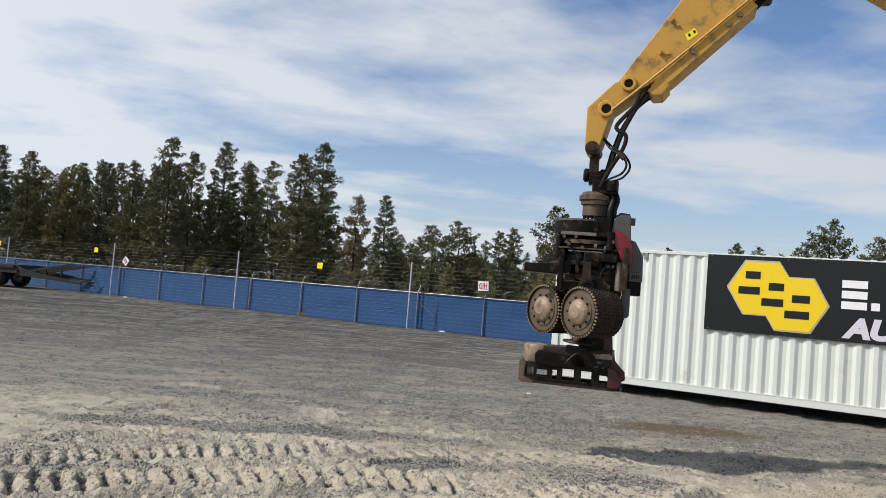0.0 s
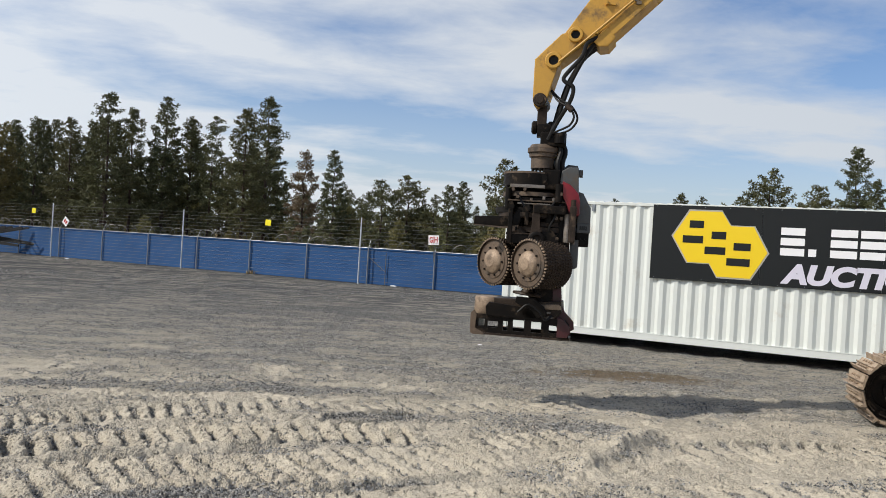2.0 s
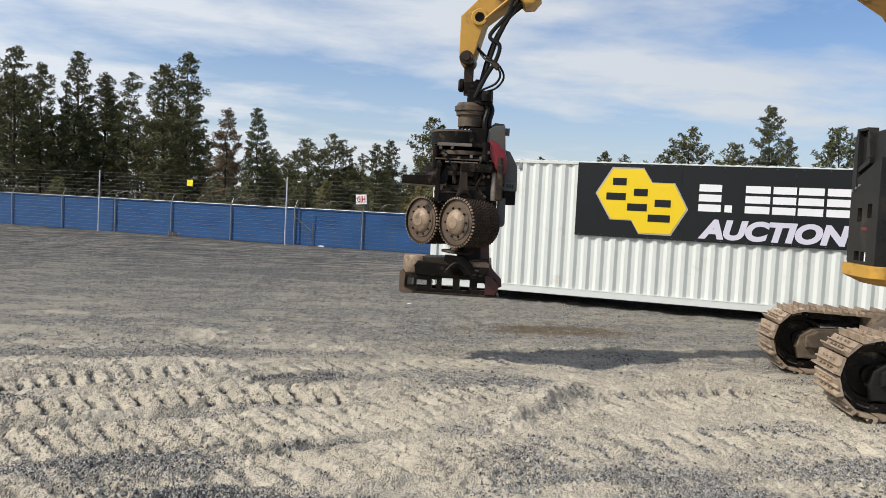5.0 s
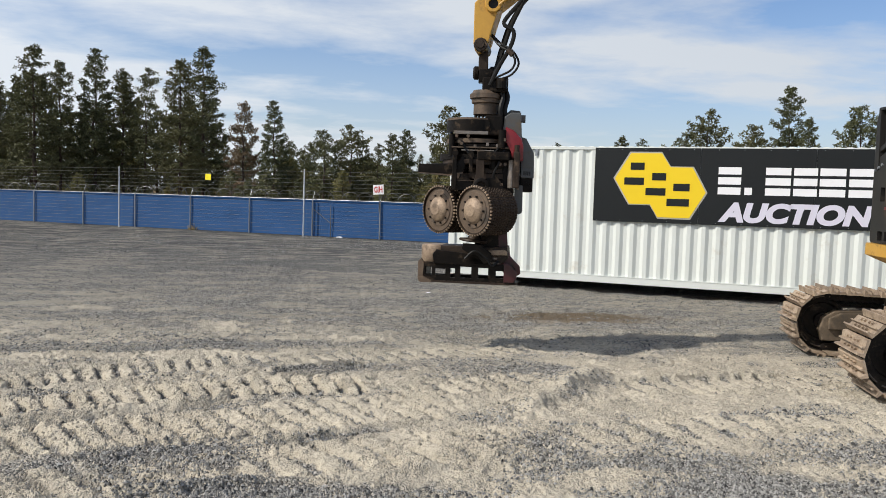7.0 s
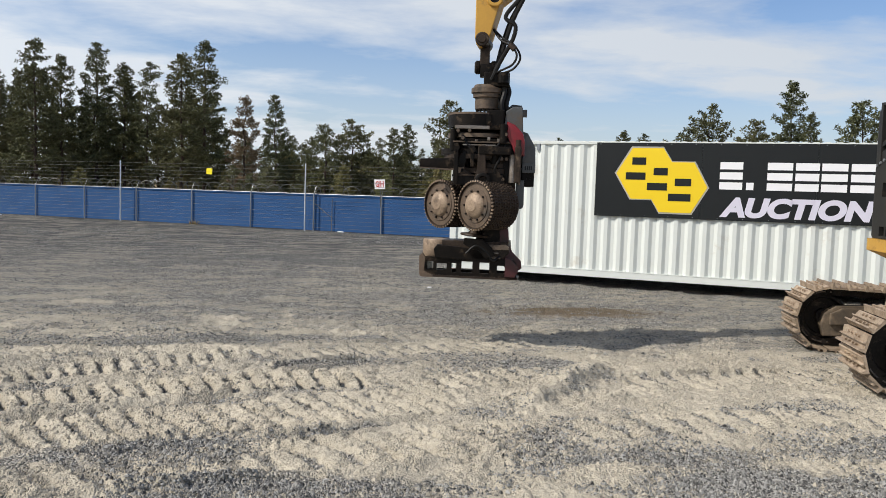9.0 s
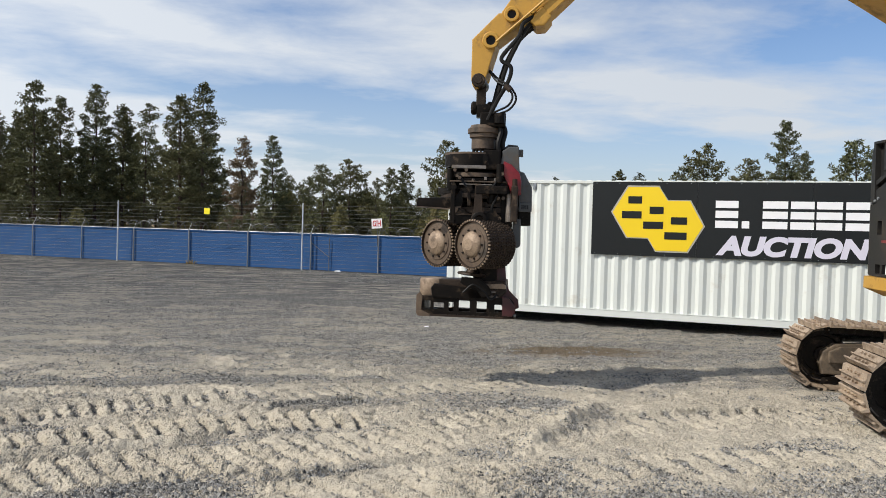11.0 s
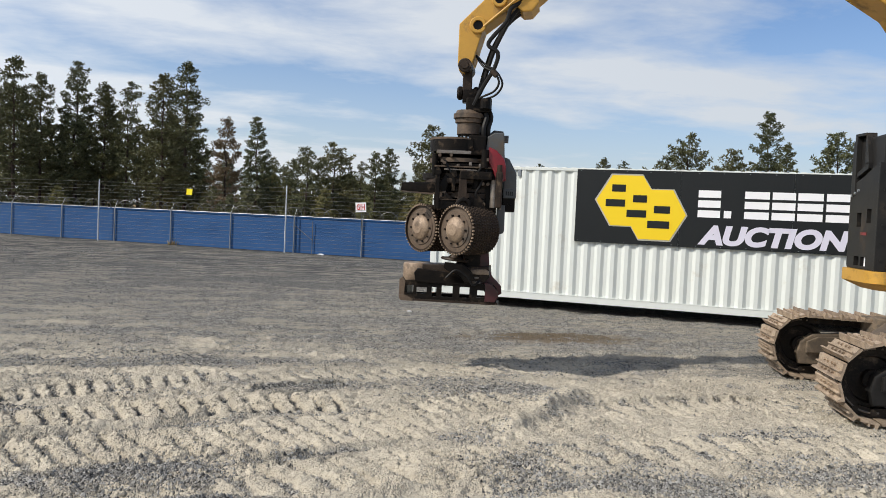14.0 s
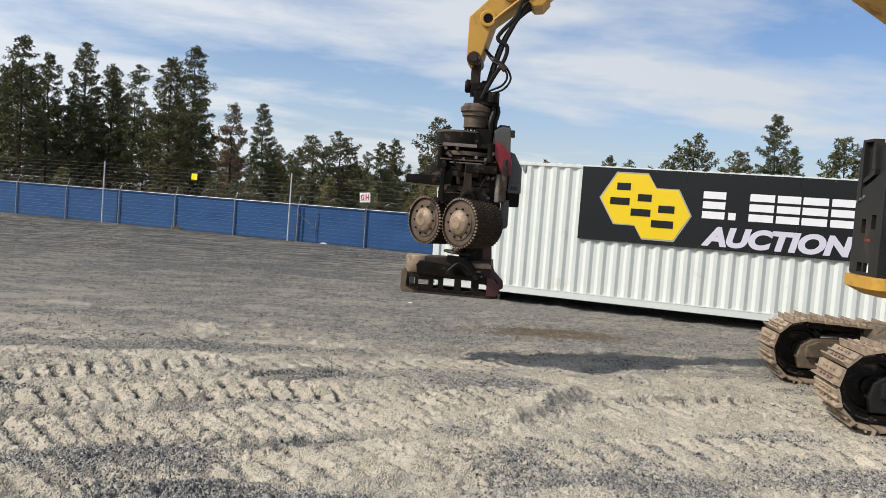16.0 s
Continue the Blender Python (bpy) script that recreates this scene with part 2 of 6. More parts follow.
def lathe(bm, p, way, profile, seg=28):
    """A turned body: profile of (distance along way, radius)."""
    p = Vector(p)
    x, y, w = frame_of(way)
    rings = []
    for d, r in profile:
        if r < 1e-5:
            rings.append([bm.verts.new(p + w * d)])
        else:
            rings.append([bm.verts.new(p + w * d + (x * math.cos(2 * math.pi * i / seg) + y * math.sin(2 * math.pi * i / seg)) * r) for i in range(seg)])
    for a, b in zip(rings, rings[1:]):
        for i in range(seg):
            j = (i + 1) % seg
            if len(a) == 1:
                bm.faces.new((a[0], b[j], b[i]))
            elif len(b) == 1:
                bm.faces.new((a[i], a[j], b[0]))
            else:
                bm.faces.new((a[i], a[j], b[j], b[i]))


def smooth_path(pts, n=8):
    """A smooth line through the points (Catmull-Rom)."""
    pts = [Vector(p) for p in pts]
    q = [pts[0] * 2 - pts[1], *pts, pts[-1] * 2 - pts[-2]]
    out = []
    for i in range(1, len(q) - 2):
        for k in range(n):
            t = k / n
            a, b, c, d = q[i - 1:i + 3]
            out.append(0.5 * (2 * b + (c - a) * t + (2 * a - 5 * b + 4 * c - d) * t * t + (3 * b - a - 3 * c + d) * t ** 3))
    return out + [pts[-1]]


def tube(bm, pts, r, seg=8, radii=None):
    pts = [Vector(p) for p in pts]
    rings, x = [], None
    for i, p in enumerate(pts):
        w = (pts[min(i + 1, len(pts) - 1)] - pts[max(i - 1, 0)]).normalized()
        if x is None:
            x = frame_of(w)[0]
        x = (x - w * x.dot(w)).normalized()
        y = w.cross(x)
        rr = radii[i] if radii else r
        rings.append([bm.verts.new(p + (x * math.cos(2 * math.pi * k / seg) + y * math.sin(2 * math.pi * k / seg)) * rr) for k in range(seg)])
    for a, b in zip(rings, rings[1:]):
        for i in range(seg):
            j = (i + 1) % seg
            bm.faces.new((a[i], a[j], b[j], b[i]))
    bm.faces.new(rings[0][::-1])
    bm.faces.new(rings[-1])


def slab(bm, outline, axis, lo, hi, bev=0.0):
    """A plate: a 2D outline drawn out along an axis from lo to hi. axis 'y': outline in x and z; 'z': in x and y; 'x': in y and z."""
    def at(p, d):
        return {"y": (p[0], d, p[1]), "z": (p[0], p[1], d), "x": (d, p[0], p[1])}[axis]
    a = [bm.verts.new(at(p, lo)) for p in outline]
    b = [bm.verts.new(at(p, hi)) for p in outline]
    fa, fb = bm.faces.new(a), bm.faces.new(b[::-1])
    side = []
    for i in range(len(a)):
        j = (i + 1) % len(a)
        side.append(bm.faces.new((a[j], a[i], b[i], b[j])))
    bmesh.ops.recalc_face_normals(bm, faces=[fa, fb, *side])
    if bev:
        es = list(set(fa.edges) | set(fb.edges))
        bmesh.ops.bevel(bm, geom=es, offset=bev, segments=2, affect="EDGES", profile=0.6)


def holed(bm, x0, x1, z0, z1, holes, y0, y1):
    """A plate with rectangular holes through it, in the x-z plane."""
    xs = sorted({x0, x1, *[v for h in holes for v in h[:2]]})
    zs = sorted({z0, z1, *[v for h in holes for v in h[2:]]})
    def solid(i, j):
        if not (0 <= i < len(xs) - 1 and 0 <= j < len(zs) - 1):
            return False
        cx, cz = (xs[i] + xs[i + 1]) / 2, (zs[j] + zs[j + 1]) / 2
        return not any(h[0] < cx < h[1] and h[2] < cz < h[3] for h in holes)
    for i in range(len(xs) - 1):
        for j in range(len(zs) - 1):
            if not solid(i, j):
                continue
            a, b, c, d = xs[i], xs[i + 1], zs[j], zs[j + 1]
            q = lambda *v: bm.faces.new([bm.verts.new(w) for w in v])
            q((a, y0, c), (b, y0, c), (b, y0, d), (a, y0, d))
            q((a, y1, d), (b, y1, d), (b, y1, c), (a, y1, c))
            if not solid(i - 1, j):
                q((a, y0, c), (a, y0, d), (a, y1, d), (a, y1, c))
            if not solid(i + 1, j):
                q((b, y0, d), (b, y0, c), (b, y1, c), (b, y1, d))
            if not solid(i, j - 1):
                q((a, y1, c), (b, y1, c), (b, y0, c), (a, y0, c))
            if not solid(i, j + 1):
                q((a, y0, d), (b, y0, d), (b, y1, d), (a, y1, d))
    bmesh.ops.remove_doubles(bm, verts=bm.verts, dist=1e-5)


# ---- ground ----
rng = np.random.default_rng(7)
LATTICE = rng.random((256, 256))
FENCE_K, FENCE_Y = -0.5426, 34.62   # the fence runs along y = FENCE_Y + FENCE_K * x
FENCE_LEN = math.hypot(1, FENCE_K)
fence_way = Vector((1, FENCE_K, 0)) / FENCE_LEN
fence_out = Vector((-FENCE_K, 1, 0)) / FENCE_LEN


def soft_noise(x, y, scale):
    """Smooth lattice noise in 0..1 with features of about the given size in metres."""
    x, y = np.asarray(x) / scale + 1000.3, np.asarray(y) / scale + 1000.7
    i, j = np.floor(x).astype(int), np.floor(y).astype(int)
    u, v = x - i, y - j
    u, v = u * u * (3 - 2 * u), v * v * (3 - 2 * v)
    g = lambda a, b: LATTICE[a % 256, b % 256]
    return (g(i, j) * (1 - u) + g(i + 1, j) * u) * (1 - v) + (g(i, j + 1) * (1 - u) + g(i + 1, j + 1) * u) * v


def step(lo, hi, v):
    t = np.clip((v - lo) / (hi - lo), 0, 1)
    return t * t * (3 - 2 * t)


def tread(x, y, grain, line, x0, x1, width, pitch, rib, depth, duty=0.62, crisp=0.11):
    """Prints of tyre lugs along a curved way y = line(x) between x0 and x1: raised slanted pads, the ribs lying along the vector rib.
    Returns the relief and how far each place is a pad (+1) or a gap (-1)."""
    c = np.polyfit([p[0] for p in line], [p[1] for p in line], min(2, len(line) - 1))
    mid, slope = np.polyval(c, x), np.polyval(np.polyder(c), x)
    n = np.hypot(1, slope)
    wob, edge, worn, gain = grain
    w = (y - mid) / n + wob
    s = x * n + w * slope
    k = float(np.polyval(np.polyder(c), (x0 + x1) / 2))
    m = math.hypot(1, k)
    rs, rw = (rib[0] + rib[1] * k) / m, (rib[1] - rib[0] * k) / m
    inside = step(x0, x0 + 0.3, x) * (1 - step(x1 - 0.3, x1, x)) * (1 - step(width * 0.44, width * 0.53, np.abs(w)))
    inside = inside * worn
    ph = ((s - w * rs / rw) / pitch + edge) % 1.0
    pad = step(0.0, crisp * 2.2, ph) * (1 - step(duty, duty + crisp * 1.4, ph))
    lean = 0.60 + 0.40 * np.minimum(ph / duty, 1.0)
    return inside * gain * depth * (pad * lean - 0.55), inside * (2 * pad - 1)


def ridge(x, y, p, q, width, height, steep=1.0):
    """A bank along p to q; steep narrows its side to the right of the way."""
    p, q = np.array(p), np.array(q)
    d = q - p
    n = np.hypot(*d)
    d = d / n
    s = (x - p[0]) * d[0] + (y - p[1]) * d[1]
    w = -(x - p[0]) * d[1] + (y - p[1]) * d[0] + (soft_noise(x, y, 0.4) - 0.5) * 0.14 + (soft_noise(x, y, 0.1) - 0.5) * 0.05
    wide = np.where(w < 0, width / steep, width)
    return 1.5 * height * np.exp(-(w / wide) ** 2) * step(0, 0.3, s) * step(0, 0.3, n - s) * (0.5 + soft_noise(x, y, 0.3))


# lug prints: line, from and to in x, width, pitch, rib, depth
TREADS = (
    (((-2.87, 7.0), (-2.32, 7.30), (-1.65, 7.52), (-0.81, 7.71), (0.30, 7.90)), -4.6, 0.45, 0.66, 0.214, (0.30, -0.58), 0.092, 0.62),
    (((-3.19, 7.97), (-2.42, 8.47), (-1.76, 8.74), (-1.26, 8.96)), -4.8, -1.0, 0.52, 0.215, (0.38, -0.58), 0.055, 0.62),
    (((-2.1, 6.22), (-1.2, 6.46), (-0.45, 6.78), (0.69, 7.03)), -2.9, 1.2, 0.86, 0.235, (0.38, -0.56), 0.064, 0.64),
    (((-2.1, 5.10), (-0.64, 5.58), (0.52, 5.80), (1.3, 6.0)), -3.2, 1.75, 0.68, 0.288, (0.38, -0.48), 0.074, 0.64),
    (((2.1, 6.10), (2.98, 6.40), (3.9, 6.34), (4.9, 6.38)), 1.7, 5.6, 0.56, 0.300, (0.10, -0.54), 0.056),
    (((3.04, 7.72), (4.34, 7.80), (5.66, 8.02)), 2.9, 5.9, 0.58, 0.240, (0.16, -0.50), 0.034),
    (((0.5, 7.45), (1.6, 7.95), (2.4, 8.2)), 0.4, 2.3, 0.55, 0.225, (0.22, -0.52), 0.040),
    (((-1.2, 9.0), (0.4, 9.25), (2.2, 9.75)), -1.3, 2.6, 0.46, 0.240, (0.25, -0.45), 0.026),
)
# pale dusty wheel ways across the coarse gravel
WAYS = (
    ((-4.82, 13.0), (-3.07, 12.9), 0.2, 0.9),
    ((-3.07, 12.9), (-1.07, 11.05), 0.22, 0.8),
    ((-4.38, 16.64), (-1.01, 15.79), 0.28, 0.8),
    ((-2.29, 20.43), (1.91, 19.79), 0.35, 0.8),
    ((-6.95, 20.44), (-5.47, 25.19), 0.45, 0.7),
    ((-4.85, 22.37), (-3.19, 24.42), 0.4, 0.7),
    ((-2.05, 11.3), (-0.67, 10.9), 0.25, 0.8),
    ((-0.64, 10.57), (0.9, 10.35), 0.2, 0.9),
    ((-5.13, 13.82), (-4.11, 14.21), 0.25, 0.6),
    ((-0.74, 11.9), (1.57, 12.8), 0.25, 0.7),
    ((-7.24, 19.43), (-4.38, 16.64), 0.5, 0.6),
    ((-3.77, 10.21), (-2.47, 10.19), 0.22, 0.8),
)


def bumps(x, y):
    """Relief of the wheel prints, and the dust that they leave."""
    z, cover = np.zeros(np.shape(x)), np.zeros(np.shape(x))
    on = (y > 4.2) & (y < 10.4) & (x > -5.2) & (x < 6.3)
    px, py = x[on], y[on]
    grain = ((soft_noise(px, py, 0.33) - 0.5) * 0.09 + (soft_noise(px, py, 0.08) - 0.5) * 0.05,
             (soft_noise(px, py, 0.22) - 0.5) * 0.14 + (soft_noise(px + 7, py, 0.065) - 0.5) * 0.13,
             step(0.18, 0.42, soft_noise(px + 3, py + 5, 0.9) + 0.24), 0.8 + 0.6 * soft_noise(px, py, 0.6))
    for row in TREADS:
        a, b = tread(px, py, grain, *row)
        z[on] += a
        cover[on] += b
    return z, np.clip(cover, -1, 1)


def ground_z(x, y):
    x, y = np.asarray(x, float), np.asarray(y, float)
    past = (y - FENCE_Y - FENCE_K * x) / FENCE_LEN
    z = 0.75 * step(1.5, 16, past) + 0.25 * step(1, 30, past) * (soft_noise(x, y, 9.0) - 0.5)
    near = (1 - step(14, 30, np.hypot(x, y))) * step(3.0, 4.4, y)
    rough = 1 - step(8.6, 11.5, y + 0.10 * x)
    z = z + near * (0.045 * (soft_noise(x, y, 1.9) - 0.5) + 0.016 * (soft_noise(x, y, 0.45) - 0.5))
    z = z + near * (0.45 + 0.55 * rough) * (0.014 * (soft_noise(x, y, 0.17) - 0.5) + 0.020 * (soft_noise(x, y, 0.075) - 0.5) + 0.022 * (soft_noise(x, y, 0.040) - 0.5))
    z = z + bumps(x, y)[0]
    clod = step(0.58, 0.70, soft_noise(x + 40, y, 0.11) * 0.65 + soft_noise(x, y + 40, 0.05) * 0.35)
    z = z + near * (0.25 + 0.75 * rough) * clod * 0.020 * step(0.35, 0.65, soft_noise(x, y, 0.8))
    # banks and grooves pushed up by the wheels
    z = z + ridge(x, y, (1.62, 6.90), (3.05, 8.40), 0.22, 0.062, 2.0) - ridge(x, y, (1.95, 6.75), (3.35, 8.05), 0.13, 0.022)
    z = z - ridge(x, y, (-2.9, 6.36), (-0.75, 7.36), 0.050, 0.062) + ridge(x, y, (-2.9, 6.53), (-0.75, 7.53), 0.08, 0.034, 1.6)
    z = z - ridge(x, y, (-0.75, 8.27), (0.35, 8.95), 0.06, 0.060) - ridge(x, y, (-0.50, 8.10), (0.30, 8.70), 0.05, 0.045) + ridge(x, y, (-0.8, 8.42), (0.3, 9.1), 0.07, 0.02)
    z = z + ridge(x, y, (-0.72, 5.96), (0.85, 6.55), 0.09, 0.040, 2.0)
    z = z + ridge(x, y, (2.9, 7.96), (5.9, 8.30), 0.08, 0.046, 2.2)
    z = z + ridge(x, y, (-2.4, 4.70), (0.9, 5.48), 0.07, 0.045, 1.8)
    for k in range(6):
        z = z - ridge(x, y, (-9, 9.6 + 0.9 * k), (9, 10.0 + 1.05 * k), 0.10, 0.016) * (soft_noise(x, y, 2.5) > 0.45)
    strip = step(8.8, 10.5, y) * (1 - step(18, 27, y))
    z = z + strip * (0.040 * (soft_noise(x * 0.5, y, 0.24) - 0.5) + 0.045 * (soft_noise(x * 0.8 + 9, y + 0.03 * x, 0.12) - 0.5) + 0.030 * (soft_noise(x, y, 0.07) - 0.5))
    z = z + 0.015 * (soft_noise(x, y, 6.0) - 0.5)
    under = (np.abs(x - 7.6) < 4) & (np.abs(y - 8.0) < 3.2) & (x > 5.0)
    return np.where(under, np.minimum(z, 0.012), z)


# where loose gravel lies thick (-) and where fine dust lies smooth (+): centre, half-lengths, amount
SPOTS = ((-1.15, 5.70, 0.75, 0.30, -0.22), (-1.0, 5.30, 0.65, 0.25, -0.11), (-0.1, 4.90, 1.0, 0.22, -0.14), (-2.0, 5.25, 0.6, 0.35, -0.15), (1.35, 5.90, 0.55, 0.28, -0.18),
         (1.95, 8.55, 0.75, 0.22, -0.18), (0.2, 8.72, 0.55, 0.20, -0.14), (2.6, 6.25, 0.8, 0.22, -0.11), (4.0, 6.60, 0.9, 0.22, -0.11), (3.2, 5.45, 1.4, 0.16, -0.09), (2.6, 5.10, 0.7, 0.20, -0.15),
         (3.4, 4.75, 1.2, 0.25, -0.16), (-3.2, 9.70, 2.0, 0.22, -0.20), (-0.6, 9.95, 1.6, 0.20, -0.12), (2.5, 7.35, 0.5, 0.18, -0.12), (4.6, 5.6, 0.9, 0.22, -0.14),
         (3.1, 7.10, 0.85, 0.36, 0.20), (-2.0, 9.25, 2.2, 0.16, 0.16), (1.9, 5.15, 0.7, 0.20, 0.14), (0.9, 5.45, 0.4, 0.2, 0.14), (-2.1, 7.85, 1.2, 0.10, 0.12), (4.6, 7.35, 1.2, 0.35, 0.10), (3.6, 7.4, 2.6, 1.8, 0.07))


def dust_and_shade(x, y):
    """How much more (+) or less (-) dust than usual lies at a place; less also darkens the banks' shaded sides."""
    d = 0.15 * bumps(x, y)[1]
    for cx, cy, rx, ry, amount in SPOTS:
        d = d + amount * (1 - step(0.1, 1.7, ((x - cx) / rx) ** 2 + ((y - cy) / ry) ** 2 + 0.9 * (soft_noise(x, y, 0.3) - 0.5)))
    for p, q, wide, amount in WAYS:
        p, q = np.array(p), np.array(q)
        n = np.hypot(*(q - p))
        u = (q - p) / n
        s = (x - p[0]) * u[0] + (y - p[1]) * u[1]
        w = -(x - p[0]) * u[1] + (y - p[1]) * u[0] + (soft_noise(x, y, 1.7) - 0.5) * wide * 1.2
        d = d + 0.10 * amount * np.exp(-(w / wide) ** 2) * step(-0.5, 0.8, s) * step(-0.5, 0.8, n - s) * step(0.2, 0.6, soft_noise(x * 0.3, y, 0.16))
    # less dust in the grooves, so gravel shows, and fine dust pressed smooth beside them
    for p, q, wide, amount in (((-2.9, 6.33), (-0.75, 7.32), 0.050, -0.34), ((-0.75, 8.27), (0.35, 8.95), 0.075, -0.36), ((-0.5, 8.08), (0.3, 8.68), 0.05, -0.3), ((-2.8, 6.50), (-0.75, 7.48), 0.07, 0.20),
                               # first three rows here put shade into the colour, along the banks' shaded sides
                               ((1.80, 6.84), (3.12, 8.20), 0.12, -0.10), ((-0.70, 5.90), (0.85, 6.48), 0.04, -0.12), ((2.9, 7.88), (5.9, 8.22), 0.04, -0.12), ((-4.5, 9.55), (-0.2, 10.0), 0.14, -0.12)):
        p, q = np.array(p), np.array(q)
        n = np.hypot(*(q - p))
        u = (q - p) / n
        s = (x - p[0]) * u[0] + (y - p[1]) * u[1]
        w = -(x - p[0]) * u[1] + (y - p[1]) * u[0] + (soft_noise(x, y, 0.4) - 0.5) * 0.14 + (soft_noise(x, y, 0.1) - 0.5) * 0.05
        d = d + amount * np.exp(-(w / wide) ** 2) * step(0, 0.3, s) * step(0, 0.3, n - s)
    return d


def graded(lo, hi, fine_lo, fine_hi, fine, grow, back):
    out = list(np.arange(fine_lo, fine_hi, fine))
    d, v = fine, fine_hi
    while v < hi:
        out.append(v)
        d *= grow
        v += d
    out.append(hi)
    d, v = fine, fine_lo - fine
    while v > lo:
        out.append(v)
        d *= back
        v -= d
    out.append(lo)
    return np.array(sorted(out))


gx, gy = graded(-2600, 2600, -3.4, 5.4, 0.0145, 1.035, 1.035), graded(-2600, 2600, 4.5, 9.4, 0.017, 1.022, 1.2)
GX, GY = np.meshgrid(gx, gy)
GZ = ground_z(GX, GY)
nxg, nyg = len(gx), len(gy)
ids = np.arange(nxg * nyg).reshape(nyg, nxg)
quads = np.stack([ids[:-1, :-1], ids[:-1, 1:], ids[1:, 1:], ids[1:, :-1]], -1).reshape(-1, 4)
me = bpy.data.meshes.new("ground")
me.vertices.add(nxg * nyg)
me.vertices.foreach_set("co", np.stack([GX, GY, GZ], -1).astype(np.float32).ravel())
me.loops.add(quads.size)
me.loops.foreach_set("vertex_index", quads.astype(np.int32).ravel())
me.polygons.add(len(quads))
me.polygons.foreach_set("loop_start", np.arange(0, quads.size, 4, dtype=np.int32))
me.update(calc_edges=True)
me.shade_smooth()
me.attributes.new("dust", "FLOAT", "POINT").data.foreach_set("value", dust_and_shade(GX, GY).astype(np.float32).ravel())
ground = tagged(new("ground", me), "dusty grey gravel yard with tyre tread prints", "ground", kind="structure")


def ground_material():
    m = bpy.data.materials.new("gravel_and_dust")
    m.use_nodes = True
    n, l = m.node_tree.nodes, m.node_tree.links
    b = n["Principled BSDF"]
    b.inputs["Roughness"].default_value = 0.92
    b.inputs["Specular IOR Level"].default_value = 0.2
    co = n.new("ShaderNodeTexCoord").outputs["Object"]
    sp = n.new("ShaderNodeSeparateXYZ")
    l.new(co, sp.inputs[0])
    X, Y = sp.outputs[0], sp.outputs[1]

    def nz(sc, detail=6.0, ro=0.6, stretch=(1, 1, 1), dist=0.0):
        mp = n.new("ShaderNodeMapping")
        mp.inputs["Scale"].default_value = stretch
        l.new(co, mp.inputs[0])
        q = n.new("ShaderNodeTexNoise")
        for k, v in (("Scale", sc), ("Detail", detail), ("Roughness", ro), ("Distortion", dist)):
            q.inputs[k].default_value = v
        l.new(mp.outputs[0], q.inputs["Vector"])
        return q.outputs[0]

    def ma(op, x, y, clamp=False):
        q = n.new("ShaderNodeMath")
        q.operation, q.use_clamp = op, clamp
        for i, v in enumerate((x, y)):
            if isinstance(v, (int, float)):
                q.inputs[i].default_value = v
            else:
                l.new(v, q.inputs[i])
        return q.outputs[0]

    def mx(fac, x, y):
        q = n.new("ShaderNodeMix")
        q.data_type = "RGBA"
        l.new(fac, q.inputs[0])
        for i, v in ((6, x), (7, y)):
            if isinstance(v, tuple):
                q.inputs[i].default_value = (*v, 1)
            else:
                l.new(v, q.inputs[i])
        return q.outputs[2]

    def ramp(v, lo, hi):
        q = n.new("ShaderNodeMapRange")
        q.interpolation_type = "SMOOTHSTEP"
        q.inputs[1].default_value, q.inputs[2].default_value = lo, hi
        l.new(v, q.inputs[0])
        return q.outputs[0]

    # loose grey gravel, each stone its own tone
    vo = n.new("ShaderNodeTexVoronoi")
    vo.inputs["Scale"].default_value = 62
    l.new(co, vo.inputs["Vector"])
    sv = n.new("ShaderNodeSeparateColor")
    l.new(vo.outputs["Color"], sv.inputs[0])
    gravel = mx(sv.outputs[0], (0.020, 0.020, 0.0195), (0.55, 0.525, 0.475))
    gravel = mx(ma("MULTIPLY", nz(0.8), 0.35), gravel, (0.170, 0.164, 0.152))
    dust = mx(ramp(nz(2.2, 8.0), 0.35, 0.65), (0.52, 0.462, 0.362), (0.43, 0.385, 0.305))
    dust = mx(ma("MULTIPLY", ramp(nz(42, 2.0), 0.56, 0.70), 0.6), dust, (0.22, 0.198, 0.160))
    # dust lies near the wheel ways, thinner and streaked farther off
    d = ma("ADD", Y, ma("MULTIPLY", X, 0.12))
    near = ma("SUBTRACT", 1.0, ramp(ma("ADD", d, ma("MULTIPLY", nz(0.5, 4.0), 3.0)), 8.5, 16.5))
    base = ma("ADD", ma("MULTIPLY", near, 0.26), ma("MULTIPLY", ma("SUBTRACT", ramp(Y, 8.5, 10.0), ramp(Y, 12.0, 17.0)), 0.05))
    laid = n.new("ShaderNodeAttribute")
    laid.attribute_name = "dust"
    base = ma("ADD", base, laid.outputs["Fac"])
    patch = ma("ADD", ma("MULTIPLY", nz(0.95, 5.0, 0.55, (0.75, 1.25, 1), 0.4), 0.42), ma("MULTIPLY", nz(4.2, 8.0, 0.75), 0.58))
    streak = ma("ADD", ma("MULTIPLY", nz(0.8, 7.0, 0.70, (0.45, 1.3, 1), 0.3), 0.55), ma("MULTIPLY", nz(5.0, 8.0, 0.75, (0.6, 1.3, 1)), 0.45))
    field = ma("ADD", ma("MULTIPLY", patch, near), ma("MULTIPLY", streak, ma("SUBTRACT", 1.0, near)))
    dusty = ramp(ma("ADD", field, base), 0.64, 0.76)
    far = ramp(Y, 10, 30)
    farcol = mx(ramp(nz(1.6, 10.0, 0.82, (0.8, 1.1, 1)), 0.40, 0.60), (0.050, 0.0505, 0.051), (0.118, 0.1175, 0.116))
